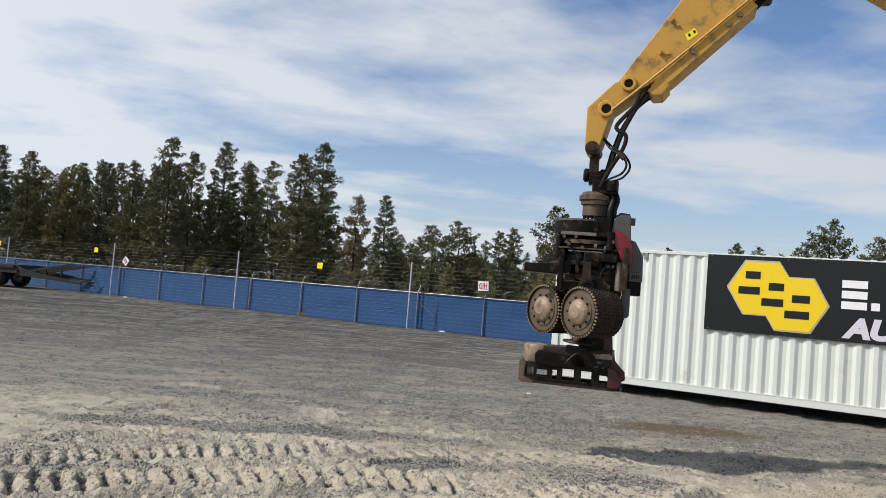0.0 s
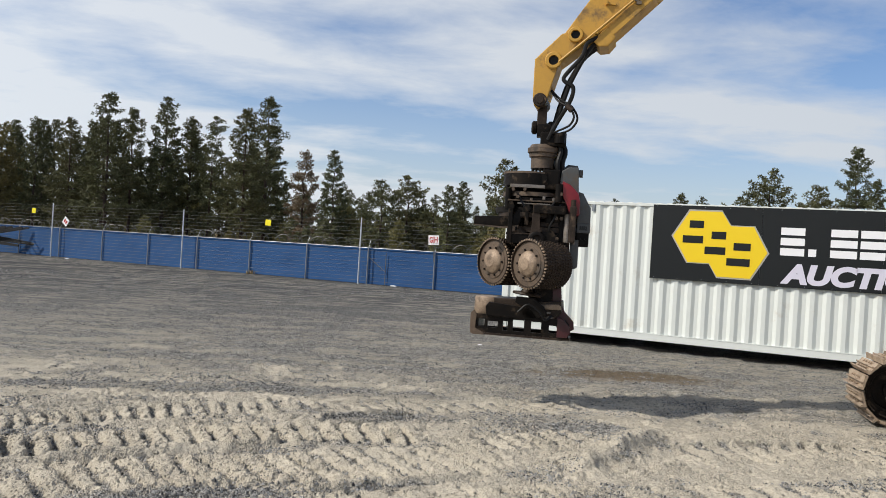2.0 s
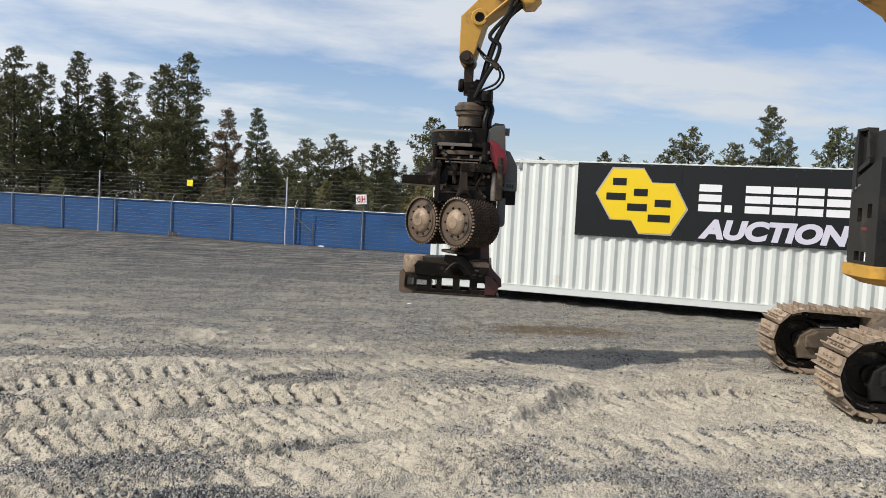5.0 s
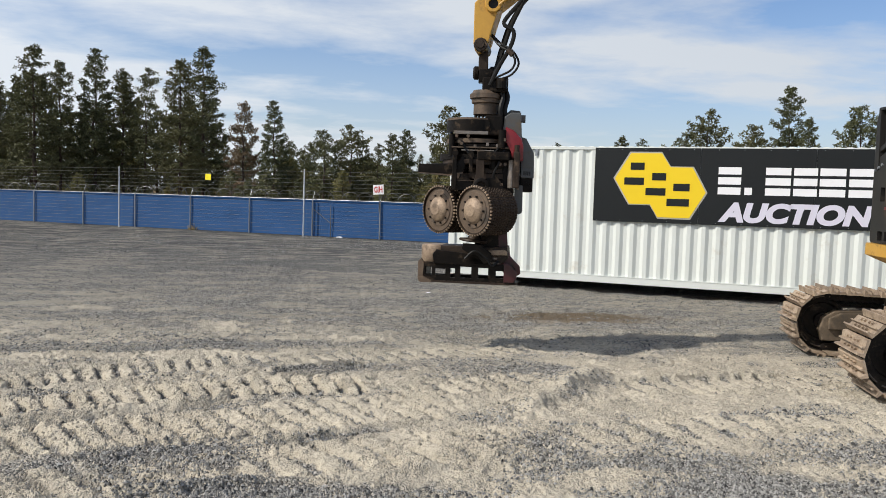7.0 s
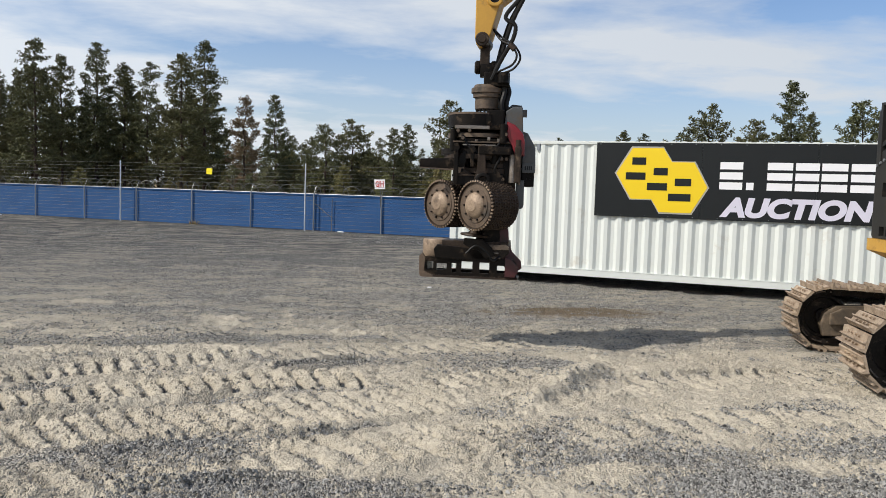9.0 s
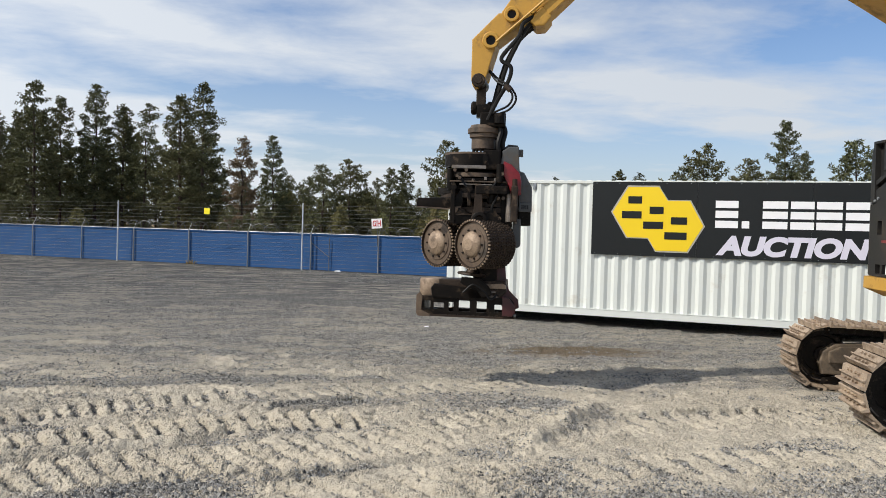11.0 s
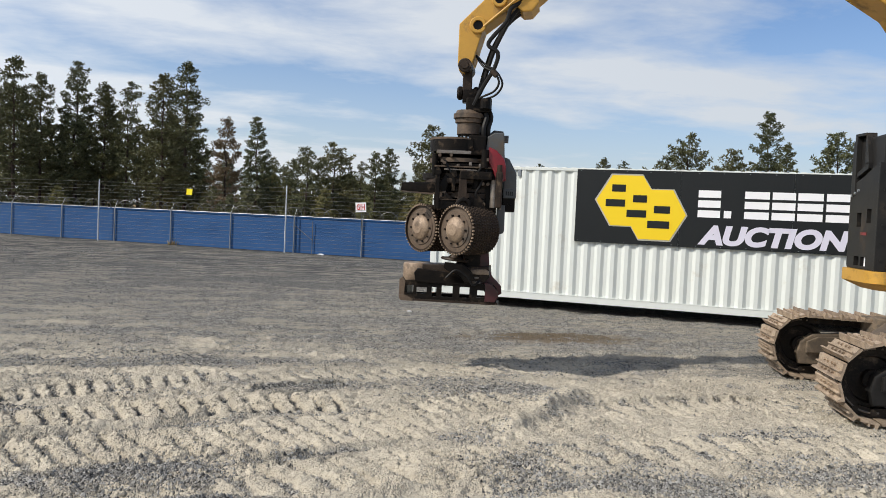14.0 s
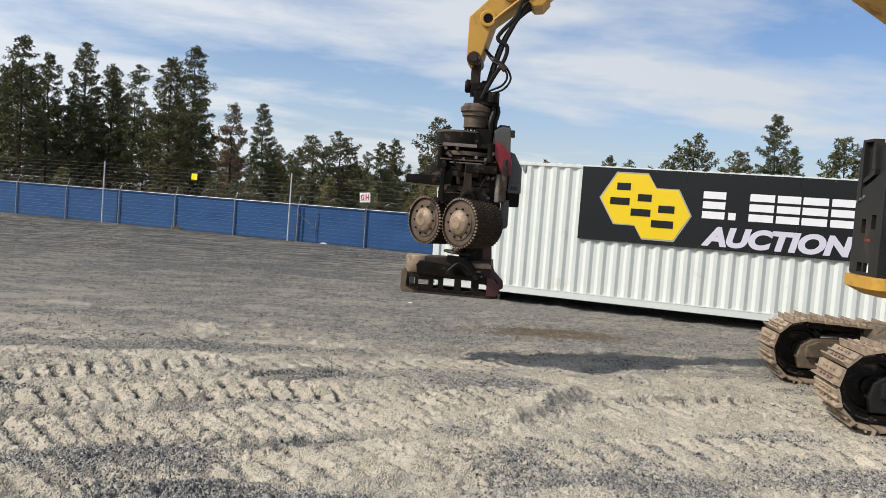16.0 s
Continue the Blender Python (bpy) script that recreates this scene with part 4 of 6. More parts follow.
# electric fence: tall poles with many level wires in front of the cloth
efence = thing("electric_fence", pose(0, 0, 0), "tall thin steel poles carrying many level wires by the fence", "fence")
epoles = [-27.8, -19.0, -10.63, -1.47, 7.6]
for x in epoles:
    p = on_fence(x, 0, -0.40)
    bm = bmesh.new()
    cyl(bm, p, p + Vector((0, 0, 2.97)), 0.034, 0.028, seg=10)
    for k in range(17):
        z = 0.18 + k * 0.168
        cyl(bm, p + Vector((0, 0, z)) - fence_out * 0.02, p + Vector((0, 0, z)) - fence_out * 0.06, 0.014, seg=6)
    part("pole", bm, M["pale"], efence)
for x0, x1 in zip([-38.0] + epoles[:-1], epoles):
    for k in range(17):
        z = 0.18 + k * 0.168
        a, b = on_fence(x0, z, -0.45), on_fence(x1, z, -0.45)
        bm = bmesh.new()
        mid = (a + b) / 2 - Vector((0, 0, 0.015))
        tube(bm, [a, mid, b], 0.0045, 4)
        part("wire", bm, M["wire"], efence)


def notice(name, x, z, w, h, out, tilt, material, label):
    bm = bmesh.new()
    box(bm, -w / 2, w / 2, -0.006, 0.006, -h / 2, h / 2, bev=0.004)
    ob = part(name, bm, material)
    q = on_fence(x, z, out)
    ob.matrix_world = Matrix.Translation(q) @ Matrix.Rotation(math.atan2(fence_way.y, fence_way.x), 4, "Z") @ Matrix.Rotation(radians(tilt), 4, "Y")
    return tagged(ob, label, "sign")


for x in (-5.95, -20.3, -28.55):
    notice("warning_sign", x, 2.53, 0.32, 0.28, -0.465, 3, M["sigyel"], "small yellow warning sign hung on the fence wires")["group"] = "yellow warning signs"
gh = notice("row_sign", 1.60, 2.16, 0.50, 0.42, -0.10, -4, M["sigwht"], "small white row sign with red letters on a fence post")
for ch, x in (("G", -0.19), ("H", 0.04)):
    ob = lettering(ch, x, -0.12, 0.25, 0.15, M["sigred"], gh, depth=0.004, heavy=0.02)
    ob.location.y = -0.011
    tagged(ob, label=f"red letter {ch}")
bm = bmesh.new()
box(bm, -0.008, 0.008, -0.012, -0.0065, -0.15, 0.15)
part("divider", bm, M["sigred"], gh, "thin red line")
p = on_fence(1.63, 0, -0.075)
bm = bmesh.new()
cyl(bm, p + Vector((0, 0, 1.2)), p + Vector((0, 0, 2.1)), 0.016, seg=8)
part("sign_stake", bm, M["wire"], fence, "thin stake carrying the row sign")
dm = notice("row_sign", -18.4, 2.02, 0.42, 0.42, -0.10, 38, M["sigwht"], "small white sign tilted askew on a fence post")
for k in (-1, 1):
    bm = bmesh.new()
    box(bm, -0.13 if k < 0 else 0.03, -0.03 if k < 0 else 0.13, -0.012, -0.0065, -0.09, 0.09)
    part("letter_bar", bm, M["sigred"], dm, "red bar")
p = on_fence(-18.5, 0, -0.075)
bm = bmesh.new()
cyl(bm, p + Vector((0, 0, 1.2)), p + Vector((0, 0, 2.0)), 0.016, seg=8)
part("sign_stake", bm, M["wire"], fence, "thin stake carrying the tilted sign")

# ---- pines ----
def pine(seed, height, girth, crown_from, layers, reach, ragged, needles, label, taper=0.75, nb=19):
    """A pine: tapered trunk, whorls of limbs rising or drooping, each limb ending in clumps of needles with gaps between.
    Built at the origin, returned as a thing."""
    g = np.random.default_rng(seed)
    tree = thing("pine_tree", pose(0, 0, -200), label, "tree")
    bend = [Vector((g.normal(0, 0.010) * height * t, g.normal(0, 0.010) * height * t, height * t)) for t in np.linspace(0, 1, 9)]
    line = smooth_path(bend, 3)
    bm = bmesh.new()
    tube(bm, line, 0, 7, [max(0.015, girth * (1 - i / (len(line) - 1)) ** 0.8) for i in range(len(line))])
    tufts, sizes = [], []

    def clump(q, size):
        tufts.append((q.x, q.y, q.z))
        sizes.append(size)

    for i in range(layers):
        rel = ((i + g.uniform(-0.3, 0.3)) / (layers - 1))
        rel = min(max(rel, 0.0), 1.0)
        t = crown_from + (1 - crown_from) * rel
        at = line[min(int(t * (len(line) - 1)), len(line) - 1)].copy()
        at.z = height * t
        shape = (1 - rel) ** taper * (0.6 + 0.4 * min(1, rel * 5)) + 0.10
        turn = g.uniform(0, 6.28)
        limbs = int(g.integers(4, 7)) if rel < 0.9 else 4
        for k in range(limbs):
            if g.random() < ragged * 0.30:
                continue
            a = turn + 6.283 * k / limbs + g.normal(0, 0.25)
            ln = reach * shape * g.uniform(1 - ragged, 1 + 0.45 * ragged)
            rise = -0.18 + 0.75 * rel + g.normal(0, 0.13)
            out, side = Vector((math.cos(a), math.sin(a), 0)), Vector((-math.sin(a), math.cos(a), 0))
            tip = at + out * ln + Vector((0, 0, ln * rise + 0.12 * ln))
            mid = at + out * ln * 0.55 + Vector((0, 0, ln * rise * 0.45))
            rr = max(0.008, girth * 0.13 * (1 - 0.6 * rel))
            tube(bm, [at, mid, tip], 0, 3, [rr, rr * 0.7, rr * 0.3])
            m = max(2, int(ln / 0.20))
            for j in range(m):
                u = 1.0 - 0.68 * j / m
                q = (at.lerp(mid, u / 0.55) if u < 0.55 else mid.lerp(tip, (u - 0.55) / 0.45))
                fan = 0.30 * ln * (1.12 - u) + 0.05
                for _ in range(2 if u > 0.5 else 1):
                    clump(q + side * g.normal(0, fan) + Vector((0, 0, g.normal(0.04, 0.07))) + out * g.normal(0, 0.06), g.uniform(0.75, 1.25))
    for j in range(5):
        clump(line[-1] + Vector((g.normal(0, 0.05), g.normal(0, 0.05), -0.12 - 0.16 * j)), 0.8)
    part("trunk", bm, M["bark"], tree)
    # clumps: each a burst of short pointed blades, fuller above
    c, z = np.array(tufts), np.array(sizes)[:, None, None]
    d = g.normal(0, 1, (len(c), nb, 3))
    d[..., 2] = d[..., 2] * 0.75 + 0.40
    d /= np.linalg.norm(d, axis=-1, keepdims=True)
    s = np.cross(d, g.normal(0, 1, (len(c), nb, 3)))
    s /= np.linalg.norm(s, axis=-1, keepdims=True)
    ln, wd = z * g.uniform(0.13, 0.25, (len(c), nb, 1)), z * g.uniform(0.065, 0.12, (len(c), nb, 1))
    base = c[:, None] + d * z * g.uniform(0.0, 0.06, (len(c), nb, 1))
    v = np.stack([base + d * ln * 0.35 - s * wd * 0.5, base + d * ln * 0.35 + s * wd * 0.5, base + d * ln], 2).reshape(-1, 3)
    f = np.arange(len(v))
    me = bpy.data.meshes.new("crown")
    me.vertices.add(len(v))
    me.vertices.foreach_set("co", v.astype(np.float32).ravel())
    me.loops.add(len(f))
    me.loops.foreach_set("vertex_index", f.astype(np.int32))
    me.polygons.add(len(f) // 3)
    me.polygons.foreach_set("loop_start", np.arange(0, len(f), 3, dtype=np.int32))
    me.update(calc_edges=True)
    me.materials.append(needles)
    crown = new("crown", me)
    crown.parent = tree
    return tree


TALL = "tall dark green ponderosa pine with ragged crown behind the fence"
kinds = [
    pine(1, 12.0, 0.15, 0.14, 30, 2.1, 0.45, M["needles"], TALL),
    pine(2, 12.0, 0.14, 0.22, 27, 1.7, 0.55, M["needles"], TALL, 0.6),
    pine(3, 12.0, 0.15, 0.10, 31, 2.0, 0.40, M["needles"], TALL, 0.65),
    pine(4, 12.0, 0.11, 0.34, 20, 1.25, 0.60, M["needles"], "slender sparse dark green pine behind the fence", 0.5, 14),
    pine(5, 9.0, 0.12, 0.12, 23, 1.7, 0.50, M["needles_brown"], "pine with browning needles behind the fence", 0.65),
    pine(6, 7.0, 0.12, 0.10, 16, 2.1, 0.50, M["needles"], "bushy medium green pine behind the fence", 0.6),
]
young = [
    pine(11, 3.6, 0.06, 0.04, 12, 1.2, 0.45, M["needles_young"], "young yellowish green pine behind the fence", 0.7, 13),
    pine(12, 3.6, 0.06, 0.02, 12, 1.4, 0.50, M["needles"], "young bushy dark green pine behind the fence", 0.6, 13),
    pine(13, 8.0, 0.12, 0.03, 24, 2.3, 0.30, M["needles_young"], "full olive green pine growing close behind the fence", 0.8, 19),
]
HEIGHTS = [12, 12, 12, 12, 9, 7, 3.6, 3.6, 8]
prng = random.Random(5)


def fence_distance(az):
    return FENCE_Y / (math.cos(radians(az)) - FENCE_K * math.sin(radians(az)))


def plant(kind, az, dist, height, wide=1.0):
    src = (kinds + young)[kind]
    x, y = dist * math.sin(radians(az)), dist * math.cos(radians(az))
    k = height / HEIGHTS[kind]
    m = Matrix.Translation((x, y, float(ground_z(x, y)) - 0.05)) @ Matrix.Rotation(prng.uniform(0, 6.28), 4, "Z") @ Matrix.Diagonal((k * wide, k * wide, k, 1))
    t = copy_thing(src, m)
    t["group"] = "pines behind the fence"
    return t


# bearing, elevation of the tip in degrees, kind
TIPS = ((-33.5, 6.9, 0), (-30.5, 6.8, 2), (-28.8, 6.7, 2), (-27.9, 5.6, 8), (-26.4, 6.0, 8), (-24.5, 6.7, 1), (-22.5, 6.9, 0), (-20.2, 8.8, 0),
        (-18.7, 8.0, 1), (-16.6, 9.0, 2), (-14.9, 7.8, 1), (-13.5, 8.1, 3), (-11.2, 8.8, 1), (-9.7, 9.7, 0), (-7.0, 6.2, 4), (-4.9, 6.5, 2),
        (-1.3, 4.5, 5), (0.6, 4.9, 5), (2.5, 3.9, 3), (3.6, 4.6, 1), (4.6, 4.9, 1), (7.6, 6.4, 5), (10.2, 5.2, 1), (15.5, 4.3, 3),
        (20.1, 4.8, 1), (21.5, 4.7, 3), (24.3, 4.9, 5), (25.9, 6.4, 5), (28.7, 5.4, 5), (31.0, 8.0, 1), (32.2, 6.0, 1), (35.3, 6.5, 5), (37.5, 6.2, 2))
for az, el, kind in TIPS:
    dist = fence_distance(az) + prng.uniform(9, 17)
    x, y = dist * math.sin(radians(az)), dist * math.cos(radians(az))
    plant(kind, az, dist, EYE[2] + dist * math.tan(radians(el)) - float(ground_z(x, y)) - 0.2, prng.uniform(1.0, 1.22))
# more pines deeper in the wood
for i in range(46):
    az = -36 + 34 * (i + prng.random()) / 36 if i < 36 else prng.uniform(-4, 14)
    top = 4.6 + 2.4 * prng.random() if az < -9 else 2.6 + 1.4 * prng.random()
    dist = fence_distance(az) + prng.uniform(18, 48)
    plant(prng.choice((0, 1, 2, 2, 5)), az, dist, dist * math.tan(radians(top)) + 1, prng.uniform(0.9, 1.25))
# young growth along the fence
for i in range(62):
    az = -36 + 50 * (i + prng.random()) / 62
    dist = fence_distance(az) + prng.uniform(5, 20)
    plant(6 if prng.random() < 0.5 else 7, az, dist, dist * math.tan(radians(prng.uniform(0.9, 2.9))) + 0.7, prng.uniform(0.8, 1.2))
# olive thickets where the tall pines stand apart
for i in range(28):
    az = -5 + 14 * (i + prng.random()) / 28
    dist = fence_distance(az) + prng.uniform(9, 24)
    plant(prng.choice((6, 7, 8)), az, dist, dist * math.tan(radians(prng.uniform(1.5, 3.1))) + 0.9, prng.uniform(0.9, 1.2))
for src in kinds + young:
    for o in (*src.children_recursive, src):
        bpy.data.objects.remove(o)

# dry grass along the foot of the wood
K = 9000
ga, gs = rng.uniform(-36, 12, K), rng.random(K)
gd = np.array([fence_distance(a) for a in ga]) + 1.5 + 20 * gs ** 1.3
gx0, gy0 = gd * np.sin(np.radians(ga)), gd * np.cos(np.radians(ga))
BLADE = (np.array([[-0.10, 0, 0], [0.10, 0, 0], [0.16, 0.05, 1.0], [0, -0.10, 0], [0, 0.10, 0], [-0.10, 0.1, 0.9]], float), np.array([[0, 1, 2], [3, 4, 5]]))
gp = np.stack([gx0, gy0, ground_z(gx0, gy0) - 0.02], -1)
tagged(scatter_mesh("dry_grass", gp, rng.uniform(0.25, 0.65, K), BLADE, M["dry"]), "dry straw-coloured grass at the foot of the wood", "grass", kind="stuff")
tuft = on_fence(-6.94, 0.0, -0.12)
K = 40
gp = np.stack([tuft.x + rng.normal(0, 0.12, K), tuft.y + rng.normal(0, 0.06, K), np.zeros(K)], -1)
tagged(scatter_mesh("weed_tuft", gp, rng.uniform(0.08, 0.24, K), BLADE, M["dry"]), "dry weed tuft growing at a fence post", "weed", kind="stuff")

# ---- low trailer by the fence ----
TR = Matrix.Translation((-23.9, 45.2, 0)) @ Matrix.Rotation(radians(-8), 4, "Z") @ Matrix.Scale(1.18, 4)
trailer = thing("equipment_trailer", TR, "low black flatbed equipment trailer with folded loading ramps by the fence", "trailer")
bm = bmesh.new()
box(bm, -9.0, -0.35, -1.15, 1.15, 0.95, 1.12, bev=0.01)
for y in (-1.1, 1.0):
    box(bm, -9.0, -0.2, y, y + 0.1, 0.72, 0.95)
part("deck", bm, M["tyre"], trailer)
bm = bmesh.new()
slab(bm, ((-0.35, 0.62), (-0.35, 1.10), (0.4, 0.86), (3.1, 0.52), (3.1, 0.42), (0.4, 0.60)), "y", -1.05, -0.97)
slab(bm, ((-0.35, 0.62), (-0.35, 1.10), (0.4, 0.86), (3.1, 0.52), (3.1, 0.42), (0.4, 0.60)), "y", 0.97, 1.05)
part("beaver_tail", bm, M["tyre"], trailer)
for y in (-0.9, 0.35):
    bm = bmesh.new()
    slab(bm, ((-0.2, 0.84), (2.3, 1.34), (2.36, 1.25), (-0.1, 0.75)), "y", y, y + 0.06)
    slab(bm, ((-0.2, 0.84), (2.3, 1.34), (2.36, 1.25), (-0.1, 0.75)), "y", y + 0.5, y + 0.56)
    for k in range(7):
        x = 0.0 + k * 0.33
        box(bm, x, x + 0.05, y, y + 0.56, 0.84 + x * 0.20, 0.88 + x * 0.20)
    slab(bm, ((0.9, 1.14), (1.0, 1.14), (1.05, 0.72), (0.95, 0.72)), "y", y + 0.2, y + 0.28)
    part("ramp", bm, M["tyre"], trailer, "black folded loading ramp")
for x in (-3.75, -2.6, -1.45):
    for y in (-1.12, 0.72):
        bm = bmesh.new()
        lathe(bm, (x, y, 0.50), (0, 1, 0), ((0.0, 0.26), (0.02, 0.44), (0.07, 0.50), (0.30, 0.50), (0.36, 0.44), (0.38, 0.26)), 24)
        wh = part("wheel", bm, M["tyre"], trailer, "dusty black trailer tyre", smooth=True)
        bm = bmesh.new()
        lathe(bm, (x, y + 0.03, 0.50), (0, -1, 0), ((-0.02, 0.28), (0.05, 0.27), (0.0, 0.20), (0.02, 0.10), (0.09, 0.08), (0.10, 0.0)), 20)
        part("rim", bm, M["galv"], wh, "grey steel rim", smooth=True)

# ---- excavator ----
# local x forward, y to its near side, z up; origin on the ground under the slewing ring
EX = Matrix.Translation((7.59, 8.0, 0)) @ Matrix.Rotation(math.atan2(0.287, -0.958), 4, "Z")
exc = thing("tracked_excavator", EX, "yellow tracked excavator with black guards and dusty steel tracks", "excavator")

# tracks: a chain of shoes round idler and sprocket
IDLER, SPROCKET, LOOP_R, LOOP_Z = 1.62, -1.72, 0.385, 0.44


def track_loop(u):
    """Point and heading on the shoe line, u metres along it from the top of the idler, forward and down."""
    arc, flat = math.pi * LOOP_R, IDLER - SPROCKET
    u = u % (2 * (arc + flat))
    if u < arc:
        a = math.pi / 2 - u / LOOP_R
        return (IDLER + LOOP_R * math.cos(a), LOOP_Z + LOOP_R * math.sin(a)), a - math.pi / 2
    u -= arc
    if u < flat:
        return (IDLER - u, LOOP_Z - LOOP_R), -math.pi
    u -= flat
    if u < arc:
        a = -math.pi / 2 - u / LOOP_R
        return (SPROCKET + LOOP_R * math.cos(a), LOOP_Z + LOOP_R * math.sin(a)), a - math.pi / 2
    u -= arc
    sag = 0.018 * math.sin(2 * math.pi * u / flat) ** 2
    return (SPROCKET + u, LOOP_Z + LOOP_R - sag), -2 * math.pi


LOOP = 2 * (math.pi * LOOP_R + IDLER - SPROCKET)
N_SHOE = 45
PITCH = LOOP / N_SHOE
bm = bmesh.new()   # one shoe: x along the track, y across, z outward
p = PITCH / 2
slab(bm, ((-p + 0.004, 0.004), (-p + 0.020, 0.036), (p - 0.050, 0.022), (p - 0.030, 0.074), (p - 0.012, 0.074), (p - 0.006, 0.0), (-p + 0.006, 0.0)), "y", -0.35, 0.35)
slab(bm, ((-0.012, 0.03), (-0.005, 0.056), (0.008, 0.056), (0.012, 0.03)), "y", -0.35, 0.35)
for x in (-0.045, 0.04):
    for y in (-0.15, -0.06, 0.06, 0.15):
        cyl(bm, (x, y, 0.02), (x, y, 0.055), 0.016, seg=6)
shoe_mesh = bpy.data.meshes.new("track_shoe")
bm.normal_update()
bm.to_mesh(shoe_mesh)
bm.free()
shoe_mesh.materials.append(M["shoe"])

for yc in (1.20, -1.20):
    bm = bmesh.new()   # chain links inside the shoes
    for i in range(N_SHOE):
        (x, z), a = track_loop((i + 0.5) * PITCH)
        mt = Matrix.Translation((x, yc, z)) @ Matrix.Rotation(-a, 4, "Y")
        for y in (-0.14, 0.08):
            box(bm, -p * 0.96, p * 0.96, y, y + 0.06, -0.10, -0.012, mt)
        cyl(bm, mt @ Vector((-p, -0.16, -0.055)), mt @ Vector((-p, 0.16, -0.055)), 0.032, seg=8)
    track = part("track_chain", bm, M["track"], exc, "black greasy track chain")
    for i in range(N_SHOE):
        (x, z), a = track_loop((i + 0.5) * PITCH)
        ob = new("track_shoe", shoe_mesh)
        ob.parent = track
        ob.matrix_basis = Matrix.Translation((x, yc, z)) @ Matrix.Rotation(-a, 4, "Y")
    bm = bmesh.new()   # side frame
    slab(bm, ((1.30, 0.16), (1.30, 0.48), (1.05, 0.60), (-1.4, 0.60), (-1.5, 0.2)), "y", yc - 0.19, yc + 0.10, 0.012)
    part("track_frame", bm, M["frame"], exc, "dusty brown track side frame")
    bm = bmesh.new()   # boxed nose of the frame beside the idler, with a raised sloping top
    slab(bm, ((1.66, 0.20), (1.70, 0.34), (1.66, 0.50), (1.52, 0.60), (0.9, 0.64), (-0.8, 0.64), (-0.8, 0.2)), "y", yc + 0.11, yc + 0.25, 0.018)
    slab(bm, ((1.60, 0.36), (1.60, 0.50), (1.46, 0.575), (0.8, 0.60), (-0.7, 0.60), (-0.7, 0.36)), "y", yc + 0.25, yc + 0.31, 0.012)
    part("frame_nose", bm, M["black"] if yc > 0 else M["frame"], exc, "dusty boxed frame nose beside the idler")
    bm = bmesh.new()
    lathe(bm, (IDLER, yc - 0.10, LOOP_Z), (0, 1, 0), ((0.0, 0.0), (0.0, 0.10), (0.02, 0.25), (0.02, 0.285), (0.06, 0.31), (0.06, 0.275), (0.14, 0.275), (0.14, 0.31), (0.18, 0.285), (0.18, 0.25), (0.12, 0.23), (0.12, 0.10), (0.20, 0.10), (0.20, 0.0)), 36)
    part("idler_wheel", bm, M["track"], exc, smooth=True)
    bm = bmesh.new()
    lathe(bm, (SPROCKET, yc - 0.12, LOOP_Z), (0, 1, 0), ((0.0, 0.0), (0.0, 0.24), (0.06, 0.28), (0.08, 0.31), (0.16, 0.31), (0.18, 0.24), (0.24, 0.20), (0.24, 0.0)), 32)
    part("sprocket", bm, M["track"], exc, smooth=True)
    bm = bmesh.new()   # rim of dirt-polished steel on the links round the idler
    ringpts = [(IDLER + 0.335 * math.cos(radians(a)), yc + 0.15, LOOP_Z + 0.335 * math.sin(radians(a))) for a in range(100, -101, -10)]
    tube(bm, ringpts, 0.010, 6)
    part("link_rim", bm, M["worn"], exc, "worn rim of the chain links")
    for k in range(7):
        bm = bmesh.new()
        x = 1.12 - k * 0.38
        lathe(bm, (x, yc - 0.17, 0.175), (0, 1, 0), ((0, 0), (0, 0.08), (0.05, 0.115), (0.09, 0.085), (0.25, 0.085), (0.29, 0.115), (0.34, 0.08), (0.34, 0)), 18)
        part("track_roller", bm, M["track"], exc, smooth=True)
    for x in (0.55, -0.6):
        bm = bmesh.new()
        cyl(bm, (x, yc - 0.14, 0.68), (x, yc + 0.14, 0.68), 0.07, seg=14)
        part("carrier_roller", bm, M["track"], exc)
    bm = bmesh.new()
    slab(bm, ((1.15, 0.085), (1.12, 0.16), (-1.1, 0.16), (-1.1, 0.085)), "y", yc + 0.20, yc + 0.23)
    slab(bm, ((1.15, 0.085), (1.12, 0.16), (-1.1, 0.16), (-1.1, 0.085)), "y", yc - 0.23, yc - 0.20)
    part("roller_guard", bm, M["frame"], exc, "dusty roller guard rail")
bm = bmesh.new()
slab(bm, ((0.9, -0.95), (0.62, -0.55), (0.62, 0.55), (0.9, 0.95), (0.9, 1.05), (-0.9, 1.05), (-0.9, 0.95), (-0.62, 0.55), (-0.62, -0.55), (-0.9, -0.95), (-0.9, -1.05), (0.9, -1.05)), "z", 0.62, 0.88, 0.02)
slab(bm, ((1.06, 0.62), (0.70, 0.90), (-0.7, 0.90), (-1.0, 0.62), (-1.0, 0.52), (1.06, 0.52)), "y", -0.62, 0.62, 0.02)
part("carbody", bm, M["frame"], exc, "dusty undercarriage carbody")
bm = bmesh.new()
lathe(bm, (0, 0, 0.86), (0, 0, 1), ((0, 0.0), (0, 0.66), (0.18, 0.66), (0.18, 0.60), (0.52, 0.60), (0.52, 0.0)), 40)
part("slewing_ring", bm, M["frame"], exc)

